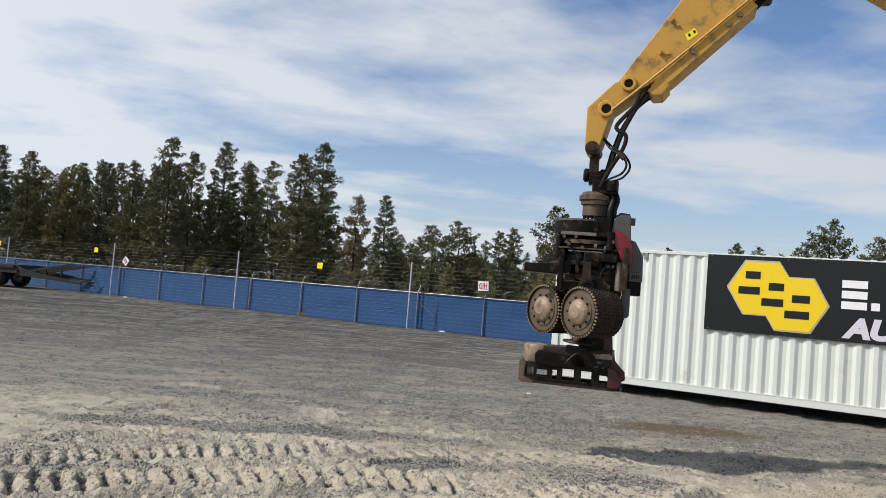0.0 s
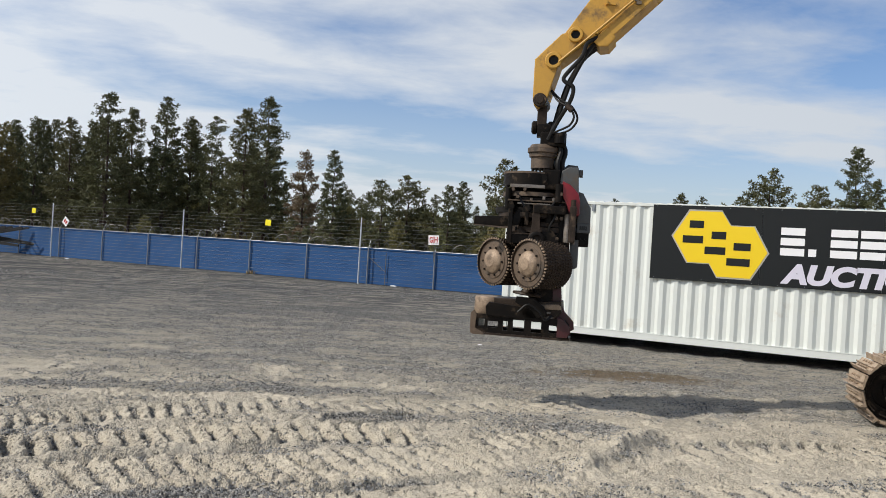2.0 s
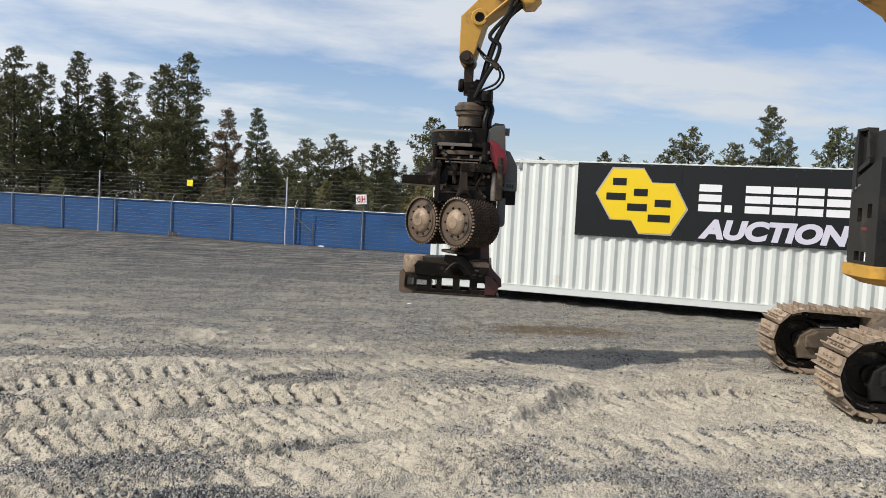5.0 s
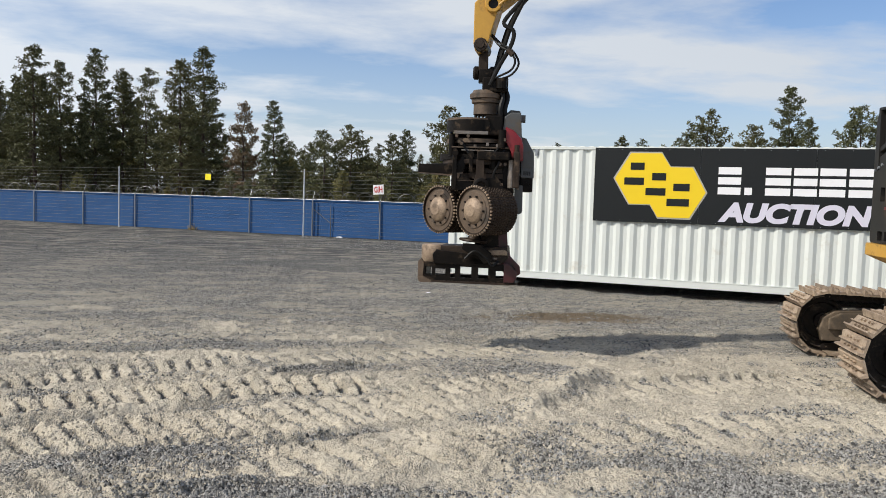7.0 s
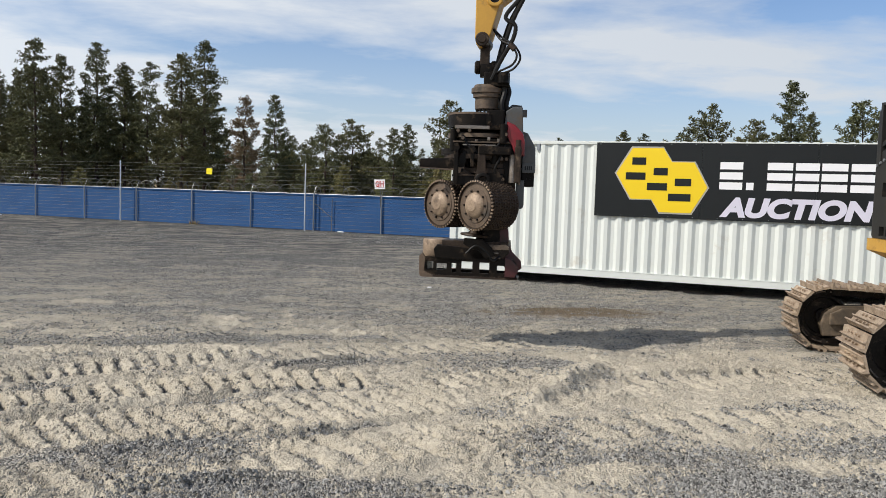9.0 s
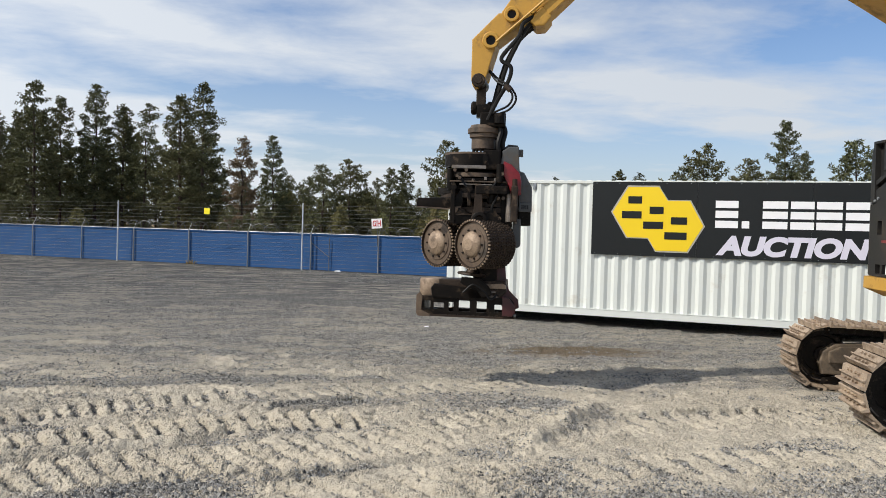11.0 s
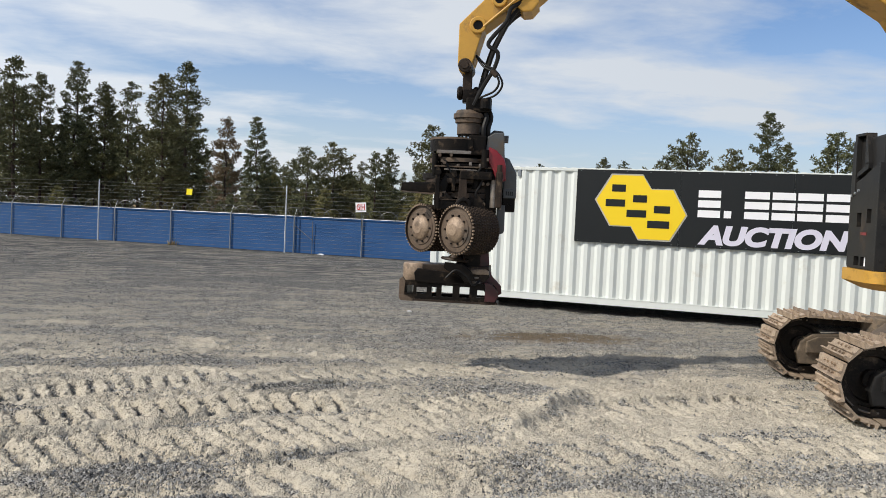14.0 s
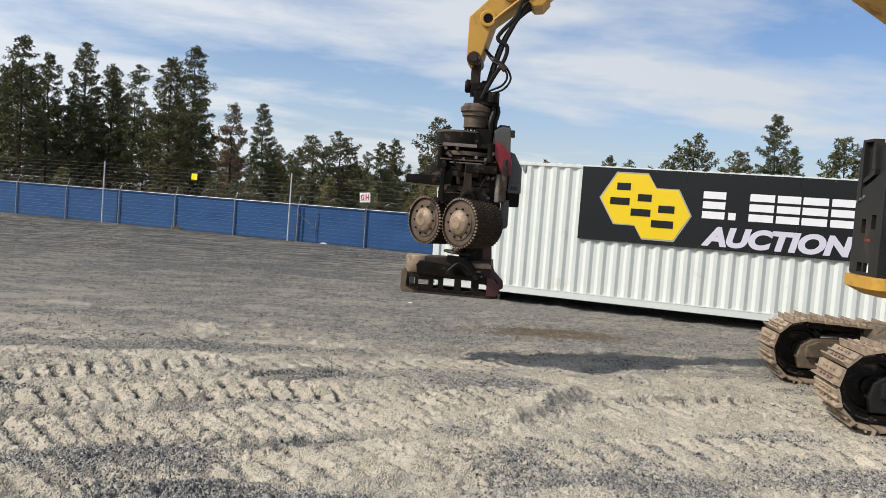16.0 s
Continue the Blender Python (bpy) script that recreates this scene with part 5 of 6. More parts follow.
# upper structure
bm = bmesh.new()
def rounded(x0, x1, y0, y1, r, n=6):
    out = []
    for cx, cy, a0 in ((x1 - r, y1 - r, 0), (x0 + r, y1 - r, 90), (x0 + r, y0 + r, 180), (x1 - r, y0 + r, 270)):
        out += [(cx + r * math.cos(radians(a0 + 90 * k / n)), cy + r * math.sin(radians(a0 + 90 * k / n))) for k in range(n + 1)]
    return out
low, high = rounded(-1.9, 1.60, 0.56, 1.36, 0.22), rounded(-1.95, 1.76, 0.50, 1.42, 0.16)
ra = [bm.verts.new((x, y, 1.36)) for x, y in low]
rb = [bm.verts.new((x, y, 1.44)) for x, y in high]
rc = [bm.verts.new((x, y, 1.565)) for x, y in high]
bm.faces.new(ra[::-1])
bm.faces.new(rc)
for a, b in ((ra, rb), (rb, rc)):
    for i in range(len(a)):
        j = (i + 1) % len(a)
        bm.faces.new((a[i], a[j], b[j], b[i]))
part("deck", bm, M["yellow"], exc, "yellow rounded turntable deck", smooth=True)
bm = bmesh.new()
box(bm, -1.94, 0.92, -1.38, 0.497, 1.37, 1.56, bev=0.03)
part("rear_deck", bm, M["yellow"], exc)
bm = bmesh.new()   # black steel front guard with two small openings, top sloping up to the near side
GX0, GX1 = 1.655, 1.70
holes = [(0.80, 0.92, 2.02, 2.17), (1.06, 1.18, 2.06, 2.21), (0.78, 0.92, 1.60, 1.70), (0.96, 1.10, 1.60, 1.70)]
holed(bm, 0.60, 1.335, 1.57, 2.46, holes, 0, 0.045)
for v in bm.verts:
    v.co = Vector((GX1 - v.co.y, v.co.x, v.co.z))
slab(bm, ((0.60, 2.46), (1.335, 2.46), (1.335, 2.67), (1.22, 2.66), (0.95, 2.56), (0.60, 2.47)), "x", GX0, GX1)
bmesh.ops.recalc_face_normals(bm, faces=bm.faces)
part("front_guard", bm, M["black"], exc, "dusty black steel guard plate with small openings")
bm = bmesh.new()   # angle flange at the near corner
box(bm, 1.60, 1.715, 1.338, 1.375, 1.565, 2.68, bev=0.006)
for k in range(6):
    cyl(bm, (1.66, 1.375, 1.68 + k * 0.18), (1.66, 1.387, 1.68 + k * 0.18), 0.012, seg=6)
part("corner_flange", bm, M["black"], exc)
bm = bmesh.new()   # upright tapering post on the guard
slab(bm, ((0.60, 2.36), (0.645, 3.02), (0.70, 3.03), (0.72, 2.36)), "x", 1.62, 1.712, 0.004)
slab(bm, ((0.70, 2.66), (0.70, 3.02), (0.92, 3.01), (1.00, 2.70)), "x", 1.60, 1.64, 0.004)
slab(bm, ((0.915, 2.70), (0.905, 3.01), (0.94, 3.01), (1.02, 2.70)), "x", 1.60, 1.70, 0.004)
slab(bm, ((0.645, 3.005), (0.645, 3.035), (0.94, 3.025), (0.94, 2.995)), "x", 1.60, 1.712, 0.004)
slab(bm, ((0.70, 2.55), (0.70, 2.60), (1.02, 2.70), (1.02, 2.64)), "x", 1.60, 1.70)
part("guard_post", bm, M["black"], exc, "black upright steel post")
for k in range(3):
    bm = bmesh.new()
    cyl(bm, (1.70, 0.63 + 0.09 * k, 2.36 + 0.025 * k), (1.716, 0.63 + 0.09 * k, 2.36 + 0.025 * k), 0.016, seg=8)
    part("bolt_head", bm, M["galv"], exc, "bright bolt head")
bm = bmesh.new()   # unreadable red mark
box(bm, 1.7005, 1.703, 0.93, 1.09, 1.93, 1.96)
part("maker_mark", bm, M["red"], exc, "small red mark")
bm = bmesh.new()   # cab body behind the guard
box(bm, -0.1, 1.655, 0.42, 1.33, 1.567, 2.98, bev=0.03)
part("cab_body", bm, M["black"], exc, "dark cab body behind the guard")
for k in range(7):
    bm = bmesh.new()
    z = 2.02 + k * 0.085
    slab(bm, ((1.56, z), (1.56, z + 0.05), (0.95, z + 0.05), (0.95, z)), "y", 1.33, 1.36)
    part("louvre_slat", bm, M["black"], exc)
bm = bmesh.new()
box(bm, 0.62, 1.59, 1.34, 1.405, 1.567, 1.90, bev=0.015)
part("side_door", bm, M["yellow"], exc, "yellow side panel")
bm = bmesh.new()
cyl(bm, (1.672, 1.02, 1.58), (1.672, 1.02, 1.72), 0.012, seg=8)
part("guard_rod", bm, M["signwhite"], exc, "pale upright rod behind the lower opening")
bm = bmesh.new()
box(bm, -2.35, -0.15, -1.36, 1.36, 1.567, 2.45, bev=0.12)
part("engine_housing", bm, M["yellow"], exc, "yellow engine housing")

# boom: a box girder rising forward, in the middle plane
bm = bmesh.new()
slab(bm, ((0.55, 1.75), (0.95, 1.72), (1.08, 4.28), (1.22, 4.48), (3.35, 5.90), (4.02, 6.24), (4.12, 6.46), (3.92, 6.66), (3.0, 6.45), (1.2, 5.55), (0.55, 4.95), (0.42, 3.2)), "y", -0.26, 0.26, 0.02)
part("boom", bm, M["yellow"], exc, "yellow box-section boom")
# stick: a tapering box girder with a thick lower chord and an open nose
bm = bmesh.new()
slab(bm, ((6.235, 4.31), (5.92, 4.625), (5.885, 4.63), (4.42, 6.77), (3.95, 6.85), (3.70, 6.60), (4.00, 5.985), (5.05, 4.96), (5.93, 4.265), (5.99, 4.06), (6.045, 3.86), (6.10, 3.735), (6.16, 3.71), (6.215, 3.74), (6.235, 3.82)), "y", -0.20, 0.20, 0.012)
part("stick", bm, M["yellow"], exc, "yellow tapering stick, scuffed at the nose")
bm = bmesh.new()   # lower chord box
slab(bm, ((5.37, 4.70), (5.30, 4.60), (5.22, 4.67), (4.33, 5.535), (4.46, 5.67)), "y", -0.215, 0.215, 0.008)
part("lower_chord", bm, M["yellow"], exc)
bm = bmesh.new()   # dark cylinder rod leaving the chord towards the boom
tube(bm, [(4.42, 0.0, 5.57), (4.15, 0.0, 5.84), (3.80, 0.0, 6.16)], 0.075, 14)
box(bm, 4.18, 4.30, -0.17, 0.17, 5.66, 5.82, bev=0.02)
cyl(bm, (4.20, -0.21, 5.74), (4.20, 0.21, 5.74), 0.06, seg=14)
part("cylinder_rod", bm, M["oily"], exc, "dark hydraulic cylinder rod end", smooth=True)
bm = bmesh.new()   # guard shell over the hose end
slab(bm, ((5.53, 4.52), (5.47, 4.62), (5.38, 4.70), (5.28, 4.66), (5.27, 4.57), (5.35, 4.47), (5.46, 4.46)), "y", -0.21, 0.21, 0.02)
part("hose_guard", bm, M["yellow"], exc)
bm = bmesh.new()   # bright pipe along the stick
tube(bm, smooth_path([(5.93, 0.235, 4.27), (5.5, 0.24, 4.64), (4.9, 0.24, 5.175), (4.3, 0.24, 5.72)], 4), 0.016, 8)
for q in ((5.5, 4.64), (4.9, 5.175)):
    box(bm, q[0] - 0.02, q[0] + 0.02, 0.2, 0.25, q[1] - 0.03, q[1] + 0.03)
part("grease_pipe", bm, M["yellow"], exc, "thin pipe along the stick")
for x, z, r in ((6.00, 4.29, 0.105), (5.752, 4.605, 0.095)):
    bm = bmesh.new()
    lathe(bm, (x, 0.195, z), (0, 1, 0), ((0.0, r), (0.035, r), (0.045, r * 0.9), (0.045, r * 0.58), (-0.02, r * 0.55)), 28)
    bo = part("pin_boss", bm, M["yellow"], exc, "raised ring round an empty pin hole", smooth=True)
    # no hole is cut: a black disc stands for the shade inside it
    bm = bmesh.new()
    lathe(bm, (x, 0.175, z), (0, 1, 0), ((0.028, 0.0), (0.028, r * 0.56), (0.0, r * 0.6)), 24)
    part("pin_hole", bm, M["rubber"], bo, "black disc for the shade inside an empty pin hole")
bm = bmesh.new()
lathe(bm, (6.14, -0.23, 3.80), (0, 1, 0), ((0, 0), (0, 0.085), (0.46, 0.085), (0.47, 0.075), (0.47, 0.05), (0.49, 0.045), (0.49, 0.0)), 24)
part("nose_pin", bm, M["rust"], exc, "greasy pin at the stick nose", smooth=True)
for x, z, a in ((5.25, 5.35, -40), (5.35, 4.98, -8)):
    bm = bmesh.new()
    box(bm, -0.06, 0.06, 0.2, 0.225, -0.012, 0.012)
    box(bm, 0.04, 0.06, 0.2, 0.25, -0.028, 0.028)
    bmesh.ops.rotate(bm, cent=(0, 0, 0), matrix=Matrix.Rotation(radians(a), 3, "Y"), verts=bm.verts)
    bmesh.ops.translate(bm, vec=(x, 0, z), verts=bm.verts)
    part("hose_bracket", bm, M["yellow"], exc, "small bracket on the stick")
bm = bmesh.new()
slab(bm, ((5.09, 5.13), (4.98, 5.21), (5.02, 5.29), (5.13, 5.21)), "y", 0.2005, 0.2035)
dec = part("warning_decal", bm, M["sigyel"], exc, "yellow warning decal")
for k in range(2):
    bm = bmesh.new()
    x, z = 5.08 - 0.055 * k, 5.175 + 0.04 * k
    slab(bm, ((x, z), (x - 0.022, z + 0.016), (x - 0.002, z + 0.05), (x + 0.02, z + 0.034)), "y", 0.2036, 0.205)
    part("decal_bar", bm, M["signblack"], dec, "black bar")
for x, z in ((4.64, 5.31), (4.52, 5.42), (5.02, 4.98), (5.06, 5.02)):
    bm = bmesh.new()
    box(bm, x - 0.03, x + 0.03, 0.225, 0.25, z - 0.02, z + 0.02)
    part("chord_lug", bm, M["frame"], exc)
# dipper cylinder on top of the boom is out of sight; hydraulic lines run under the stick to the head
hose_rows = (
    ((5.42, 0.12, 4.58), (5.56, 0.16, 4.46), (5.68, 0.18, 4.24), (5.80, 0.16, 3.98), (5.90, 0.12, 3.66), (6.02, 0.10, 3.32)),
    ((5.44, 0.04, 4.56), (5.62, 0.05, 4.40), (5.76, 0.06, 4.14), (5.86, 0.06, 3.84), (5.94, 0.06, 3.58), (6.03, 0.05, 3.28)),
    ((5.46, -0.06, 4.54), (5.66, -0.05, 4.36), (5.82, -0.04, 4.08), (5.91, 0.0, 3.78), (5.97, 0.02, 3.52), (6.05, 0.0, 3.26)),
    ((5.44, 0.16, 4.60), (5.60, 0.23, 4.50), (5.66, 0.25, 4.32), (5.86, 0.26, 4.06), (5.74, 0.26, 3.95), (5.77, 0.24, 3.78), (5.90, 0.18, 3.56), (6.02, 0.14, 3.32)),
    ((6.02, 0.10, 3.94), (5.92, 0.18, 3.80), (5.78, 0.24, 3.71), (5.71, 0.26, 3.60), (5.76, 0.24, 3.49), (5.92, 0.18, 3.42), (6.06, 0.10, 3.36)),
    ((6.03, 0.06, 3.96), (5.90, 0.13, 3.83), (5.75, 0.18, 3.73), (5.67, 0.20, 3.58), (5.75, 0.18, 3.45), (5.92, 0.14, 3.385), (6.06, 0.06, 3.32)),
)
for i, row in enumerate(hose_rows):
    bm = bmesh.new()
    tube(bm, smooth_path(row, 8), 0.026 if i < 4 else 0.014, 8)
    part("hydraulic_hose", bm, M["rubber"], exc, "black hydraulic hose", smooth=True)
bm = bmesh.new()
cyl(bm, (5.80, 0.235, 3.73), (5.74, 0.245, 3.67), 0.034, seg=12)
part("hose_joint", bm, M["rust"], exc, "brown hose clamp")

# ---- harvester head ----
# local x to the side, y away from the yard's open end, z up, under the stick nose pin
HD_AZ = 10.05
hx, hy = (EX @ Vector((6.13, 0, 0))).xy
HD = Matrix.Translation((hx, hy, 0)) @ Matrix.Rotation(-radians(HD_AZ), 4, "Z") @ Matrix.Translation((0.07, 0, 0))
head = thing("harvester_head", HD, "oily black harvester head with toothed drums hanging from the stick", "harvester head")
bm = bmesh.new()   # hanger: clevis, link and cross pin
box(bm, -0.125, -0.005, -0.075, 0.075, 3.50, 3.86, bev=0.012)
part("hanger_link", bm, M["rust"], head, "dark steel hanger link")
bm = bmesh.new()
lathe(bm, (-0.19, 0, 3.49), (1, 0, 0), ((0, 0), (0, 0.06), (0.02, 0.085), (0.06, 0.085), (0.08, 0.06), (0.20, 0.06), (0.22, 0.085), (0.27, 0.085), (0.29, 0.05), (0.29, 0)), 20)
box(bm, -0.12, 0.06, -0.08, 0.08, 3.37, 3.53, bev=0.015)
part("cross_pin", bm, M["oily"], head, smooth=True)
bm = bmesh.new()   # rotator
box(bm, -0.07, 0.25, -0.16, 0.16, 3.24, 3.42, bev=0.02)
cyl(bm, (0.17, -0.17, 3.28), (0.17, -0.17, 3.40), 0.07, seg=14)
part("rotator_block", bm, M["oily"], head, "oily rotator valve block")
bm = bmesh.new()
lathe(bm, (-0.02, 0, 2.96), (0, 0, 1), ((0, 0), (0, 0.125), (0.012, 0.150), (0.145, 0.150), (0.155, 0.175), (0.20, 0.178), (0.21, 0.200), (0.265, 0.200), (0.275, 0.18), (0.31, 0.16), (0.31, 0)), 36)
part("rotator", bm, M["drumdark"], head, "dusty brown rotator housing", smooth=True)
bm = bmesh.new()
for k in range(14):
    a = 2 * math.pi * k / 14
    x, y = -0.02 + 0.125 * math.cos(a), 0.125 * math.sin(a)
    cyl(bm, (x, y, 2.90), (x, y, 2.965), 0.016, seg=6)
part("rotator_bolts", bm, M["oily"], head)
bm = bmesh.new()   # hoses beside the rotator
for k, (dx, dy) in enumerate(((0.14, -0.10), (0.17, 0.02), (0.13, 0.10), (0.20, -0.05))):
    tube(bm, smooth_path([(0.12 + 0.02 * k, dy, 3.34), (dx + 0.05, dy, 3.20), (dx + 0.02, dy - 0.05, 3.02), (dx + 0.06, dy, 2.80), (dx + 0.02, dy, 2.62)], 6), 0.030, 8)
part("head_hoses", bm, M["rubber"], head, "bundle of black hoses", smooth=True)
bm = bmesh.new()   # grey tilt arm behind
slab(bm, ((0.20, 2.76), (0.22, 2.98), (0.30, 3.05), (0.42, 3.04), (0.43, 2.99), (0.49, 2.99), (0.49, 2.90), (0.43, 2.90), (0.46, 2.66), (0.30, 2.60)), "y", 0.06, 0.16, 0.012)
slab(bm, ((0.20, 2.76), (0.22, 2.94), (0.30, 2.99), (0.42, 2.99), (0.44, 2.66), (0.30, 2.60)), "y", -0.20, -0.12, 0.012)
part("tilt_bracket", bm, M["grey"], head, "grey tilt bracket")
bm = bmesh.new()
box(bm, -0.02, 0.20, -0.22, 0.22, 2.70, 2.95, bev=0.02)
cyl(bm, (-0.02, -0.26, 2.83), (-0.02, 0.26, 2.83), 0.06, seg=14)
part("tilt_block", bm, M["oily"], head)

# main frame: spine and side plates
bm = bmesh.new()
box(bm, -0.40, 0.36, 0.02, 0.40, 2.02, 2.78, bev=0.02)
slab(bm, ((-0.42, 2.02), (-0.42, 2.52), (-0.40, 2.70), (-0.37, 2.72), (-0.37, 2.02)), "y", -0.12, 0.30, 0.008)
slab(bm, ((0.16, 1.90), (0.14, 2.62), (0.22, 2.72), (0.34, 2.66), (0.36, 1.90)), "y", -0.30, 0.26, 0.010)
part("main_frame", bm, M["oily"], head)
# stacked cross plates, with slots between
for z, x0, x1, y0 in ((2.70, -0.40, 0.18, -0.20), (2.64, -0.42, 0.10, -0.24), (2.56, -0.34, 0.16, -0.30), (2.40, -0.44, 0.20, -0.20), (2.30, -0.36, 0.18, -0.16), (2.12, -0.42, 0.22, -0.30)):
    bm = bmesh.new()
    box(bm, x0, x1, y0, 0.10, z, z + 0.028, bev=0.004)
    part("cross_plate", bm, M["oily"], head)
for x in (-0.28, -0.10, 0.06):
    bm = bmesh.new()
    box(bm, x, x + 0.05, -0.14, 0.05, 2.05, 2.60, bev=0.006)
    part("upright_bar", bm, M["oily"], head)
bm = bmesh.new()
slab(bm, ((-0.40, 2.02), (-0.38, 2.14), (-0.24, 2.20), (-0.12, 2.10), (-0.16, 2.02)), "y", -0.36, -0.32, 0.004)
part("gusset_plate", bm, M["oily"], head)
bm = bmesh.new()
slab(bm, ((0.02, 2.02), (0.02, 2.16), (0.14, 2.20), (0.22, 2.08), (0.22, 2.02)), "y", -0.40, -0.36, 0.004)
part("gusset_plate", bm, M["oily"], head)
for x0, x1, y0, z0, z1, mt in ((-0.40, 0.02, -0.30, 2.705, 2.745, "worn"), (-0.20, 0.14, -0.27, 2.625, 2.635, "rust"), (-0.42, 0.28, -0.34, 2.535, 2.553, "drumdark"), (-0.30, 0.10, -0.36, 2.50, 2.515, "worn"),
                               (-0.44, 0.16, -0.33, 2.335, 2.350, "rust"), (-0.34, 0.20, -0.37, 2.130, 2.146, "rust")):
    bm = bmesh.new()
    box(bm, x0, x1, y0, y0 + 0.035, z0, z1, bev=0.003)
    part("edge_strip", bm, M[mt], head, "worn steel edge strip")
for x, z in ((-0.15, 2.56), (0.0, 2.585), (0.12, 2.57)):
    bm = bmesh.new()
    box(bm, x, x + 0.035, -0.33, -0.29, z - 0.02, z + 0.02, bev=0.004)
    part("grease_fitting", bm, M["worn"], head)
for row in (((-0.30, -0.32, 2.62), (-0.20, -0.36, 2.46), (-0.05, -0.35, 2.40), (0.12, -0.37, 2.50), (0.20, -0.30, 2.66)),
            ((0.20, -0.34, 2.10), (0.10, -0.40, 2.20), (0.16, -0.40, 2.36), (0.22, -0.34, 2.52)),
            ((-0.36, -0.28, 2.06), (-0.30, -0.34, 2.20), (-0.34, -0.30, 2.34), (-0.26, -0.28, 2.44))):
    bm = bmesh.new()
    tube(bm, smooth_path(row, 6), 0.014, 6)
    part("knife_hose", bm, M["rubber"], head, "thin black hose", smooth=True)
bm = bmesh.new()   # top knife: a curved blade plate
def blade(cx, cy, r, a0, a1, z0, z1, thick=0.03, n=14, taper=0.0):
    ring = []
    for k in range(n + 1):
        t = k / n
        a = radians(a0 + (a1 - a0) * t)
        h = (z1 - z0) * (1 - taper * t)
        lo = (z0 + z1) / 2 - h / 2
        row = []
        for rr, zz in ((r, lo), (r, lo + h), (r - thick, lo + h), (r - thick, lo)):
            row.append(bm.verts.new((cx + rr * math.cos(a), cy + rr * math.sin(a), zz)))
        ring.append(row)
    for p0, p1 in zip(ring, ring[1:]):
        for i in range(4):
            j = (i + 1) % 4
            bm.faces.new((p0[i], p0[j], p1[j], p1[i]))
    bm.faces.new(ring[0])
    bm.faces.new(ring[-1][::-1])
blade(-0.16, 0.05, 0.34, 150, 320, 2.74, 2.90, 0.035, 16)
bmesh.ops.recalc_face_normals(bm, faces=bm.faces)
part("top_knife", bm, M["oily"], head, "curved brown top delimbing knife", smooth=True)
bm = bmesh.new()
blade(-0.16, 0.05, 0.342, 165, 300, 2.885, 2.915, 0.07, 16, 0.3)
bmesh.ops.recalc_face_normals(bm, faces=bm.faces)
part("knife_rim", bm, M["drumdark"], head, "dusty brown knife rim", smooth=True)
for z0, z1, cx, cy, r, a0, a1, tp in ((2.39, 2.47, -0.12, 0.10, 0.46, 175, 330, 0.5), (2.345, 2.40, -0.10, 0.06, 0.44, 178, 320, 0.2), (2.16, 2.235, 0.02, 0.12, 0.47, 205, 345, 0.4), (2.235, 2.30, 0.08, 0.08, 0.40, 230, 350, 0.5), (2.60, 2.66, -0.10, 0.08, 0.40, 185, 320, 0.3)):
    bm = bmesh.new()
    blade(cx, cy, r, a0, a1, z0, z1, 0.05, 18, tp)
    bmesh.ops.recalc_face_normals(bm, faces=bm.faces)
    part("delimbing_knife", bm, M["drumdark"] if z0 == 2.60 else M["oily"] if z0 == 2.39 else M["rust"], head, "curved worn steel delimbing knife", smooth=True)
for x, y, z0, z1, r in ((0.19, -0.36, 2.54, 2.76, 0.045), (-0.42, -0.22, 2.44, 2.70, 0.04), (0.10, -0.30, 2.28, 2.40, 0.06)):
    bm = bmesh.new()
    cyl(bm, (x, y, z0), (x, y, z1), r, seg=14)
    part("knife_pin", bm, M["oily"], head, smooth=True)
bm = bmesh.new()
cyl(bm, (0.315, -0.36, 2.06), (0.315, -0.36, 2.40), 0.042, seg=16)
cyl(bm, (0.40, -0.30, 2.04), (0.40, -0.30, 2.36), 0.020, seg=10)
part("knife_cylinder", bm, M["worn"], head, "worn upright hydraulic cylinder", smooth=True)
bm = bmesh.new()
slab(bm, ((0.22, 2.00), (0.22, 2.46), (0.28, 2.52), (0.34, 2.46), (0.36, 2.00)), "y", -0.31, -0.24, 0.008)
cyl(bm, (0.26, -0.33, 2.43), (0.26, -0.22, 2.43), 0.05, seg=14)
part("cylinder_bracket", bm, M["oily"], head)
bm = bmesh.new()   # red cover
slab(bm, ((0.235, 2.80), (0.33, 2.76), (0.43, 2.66), (0.455, 2.56), (0.455, 2.40), (0.34, 2.36), (0.30, 2.50), (0.235, 2.62)), "y", -0.37, 0.16, 0.02)
part("red_cover", bm, M["red"], head, "scuffed dark red cover", smooth=True)
bm = bmesh.new()   # grey valve cover
slab(bm, ((0.44, 2.70), (0.50, 2.68), (0.60, 2.50), (0.605, 2.30), (0.44, 2.30)), "y", -0.14, 0.34, 0.015)
part("grey_cover", bm, M["grey"], head, "grey sloping cover", smooth=True)
bm = bmesh.new()
box(bm, 0.44, 0.605, -0.15, 0.34, 2.19, 2.31, bev=0.012)
part("valve_box", bm, M["grey"], head, "grey box with dark marks")
bm = bmesh.new()
for k in range(4):
    box(bm, 0.475 + k * 0.024, 0.490 + k * 0.024, -0.153, -0.149, 2.225, 2.275)
part("mark_bar", bm, M["signblack"], head, "black bars")
bm = bmesh.new()
box(bm, 0.43, 0.595, -0.13, 0.32, 2.02, 2.20, bev=0.015)
for k in range(3):
    cyl(bm, (0.47 + k * 0.045, -0.15, 2.12), (0.47 + k * 0.045, -0.11, 2.12), 0.018, seg=8)
box(bm, 0.44, 0.58, -0.15, -0.12, 2.045, 2.085)
part("valve_body", bm, M["oily"], head)
bm = bmesh.new()   # rounded lug
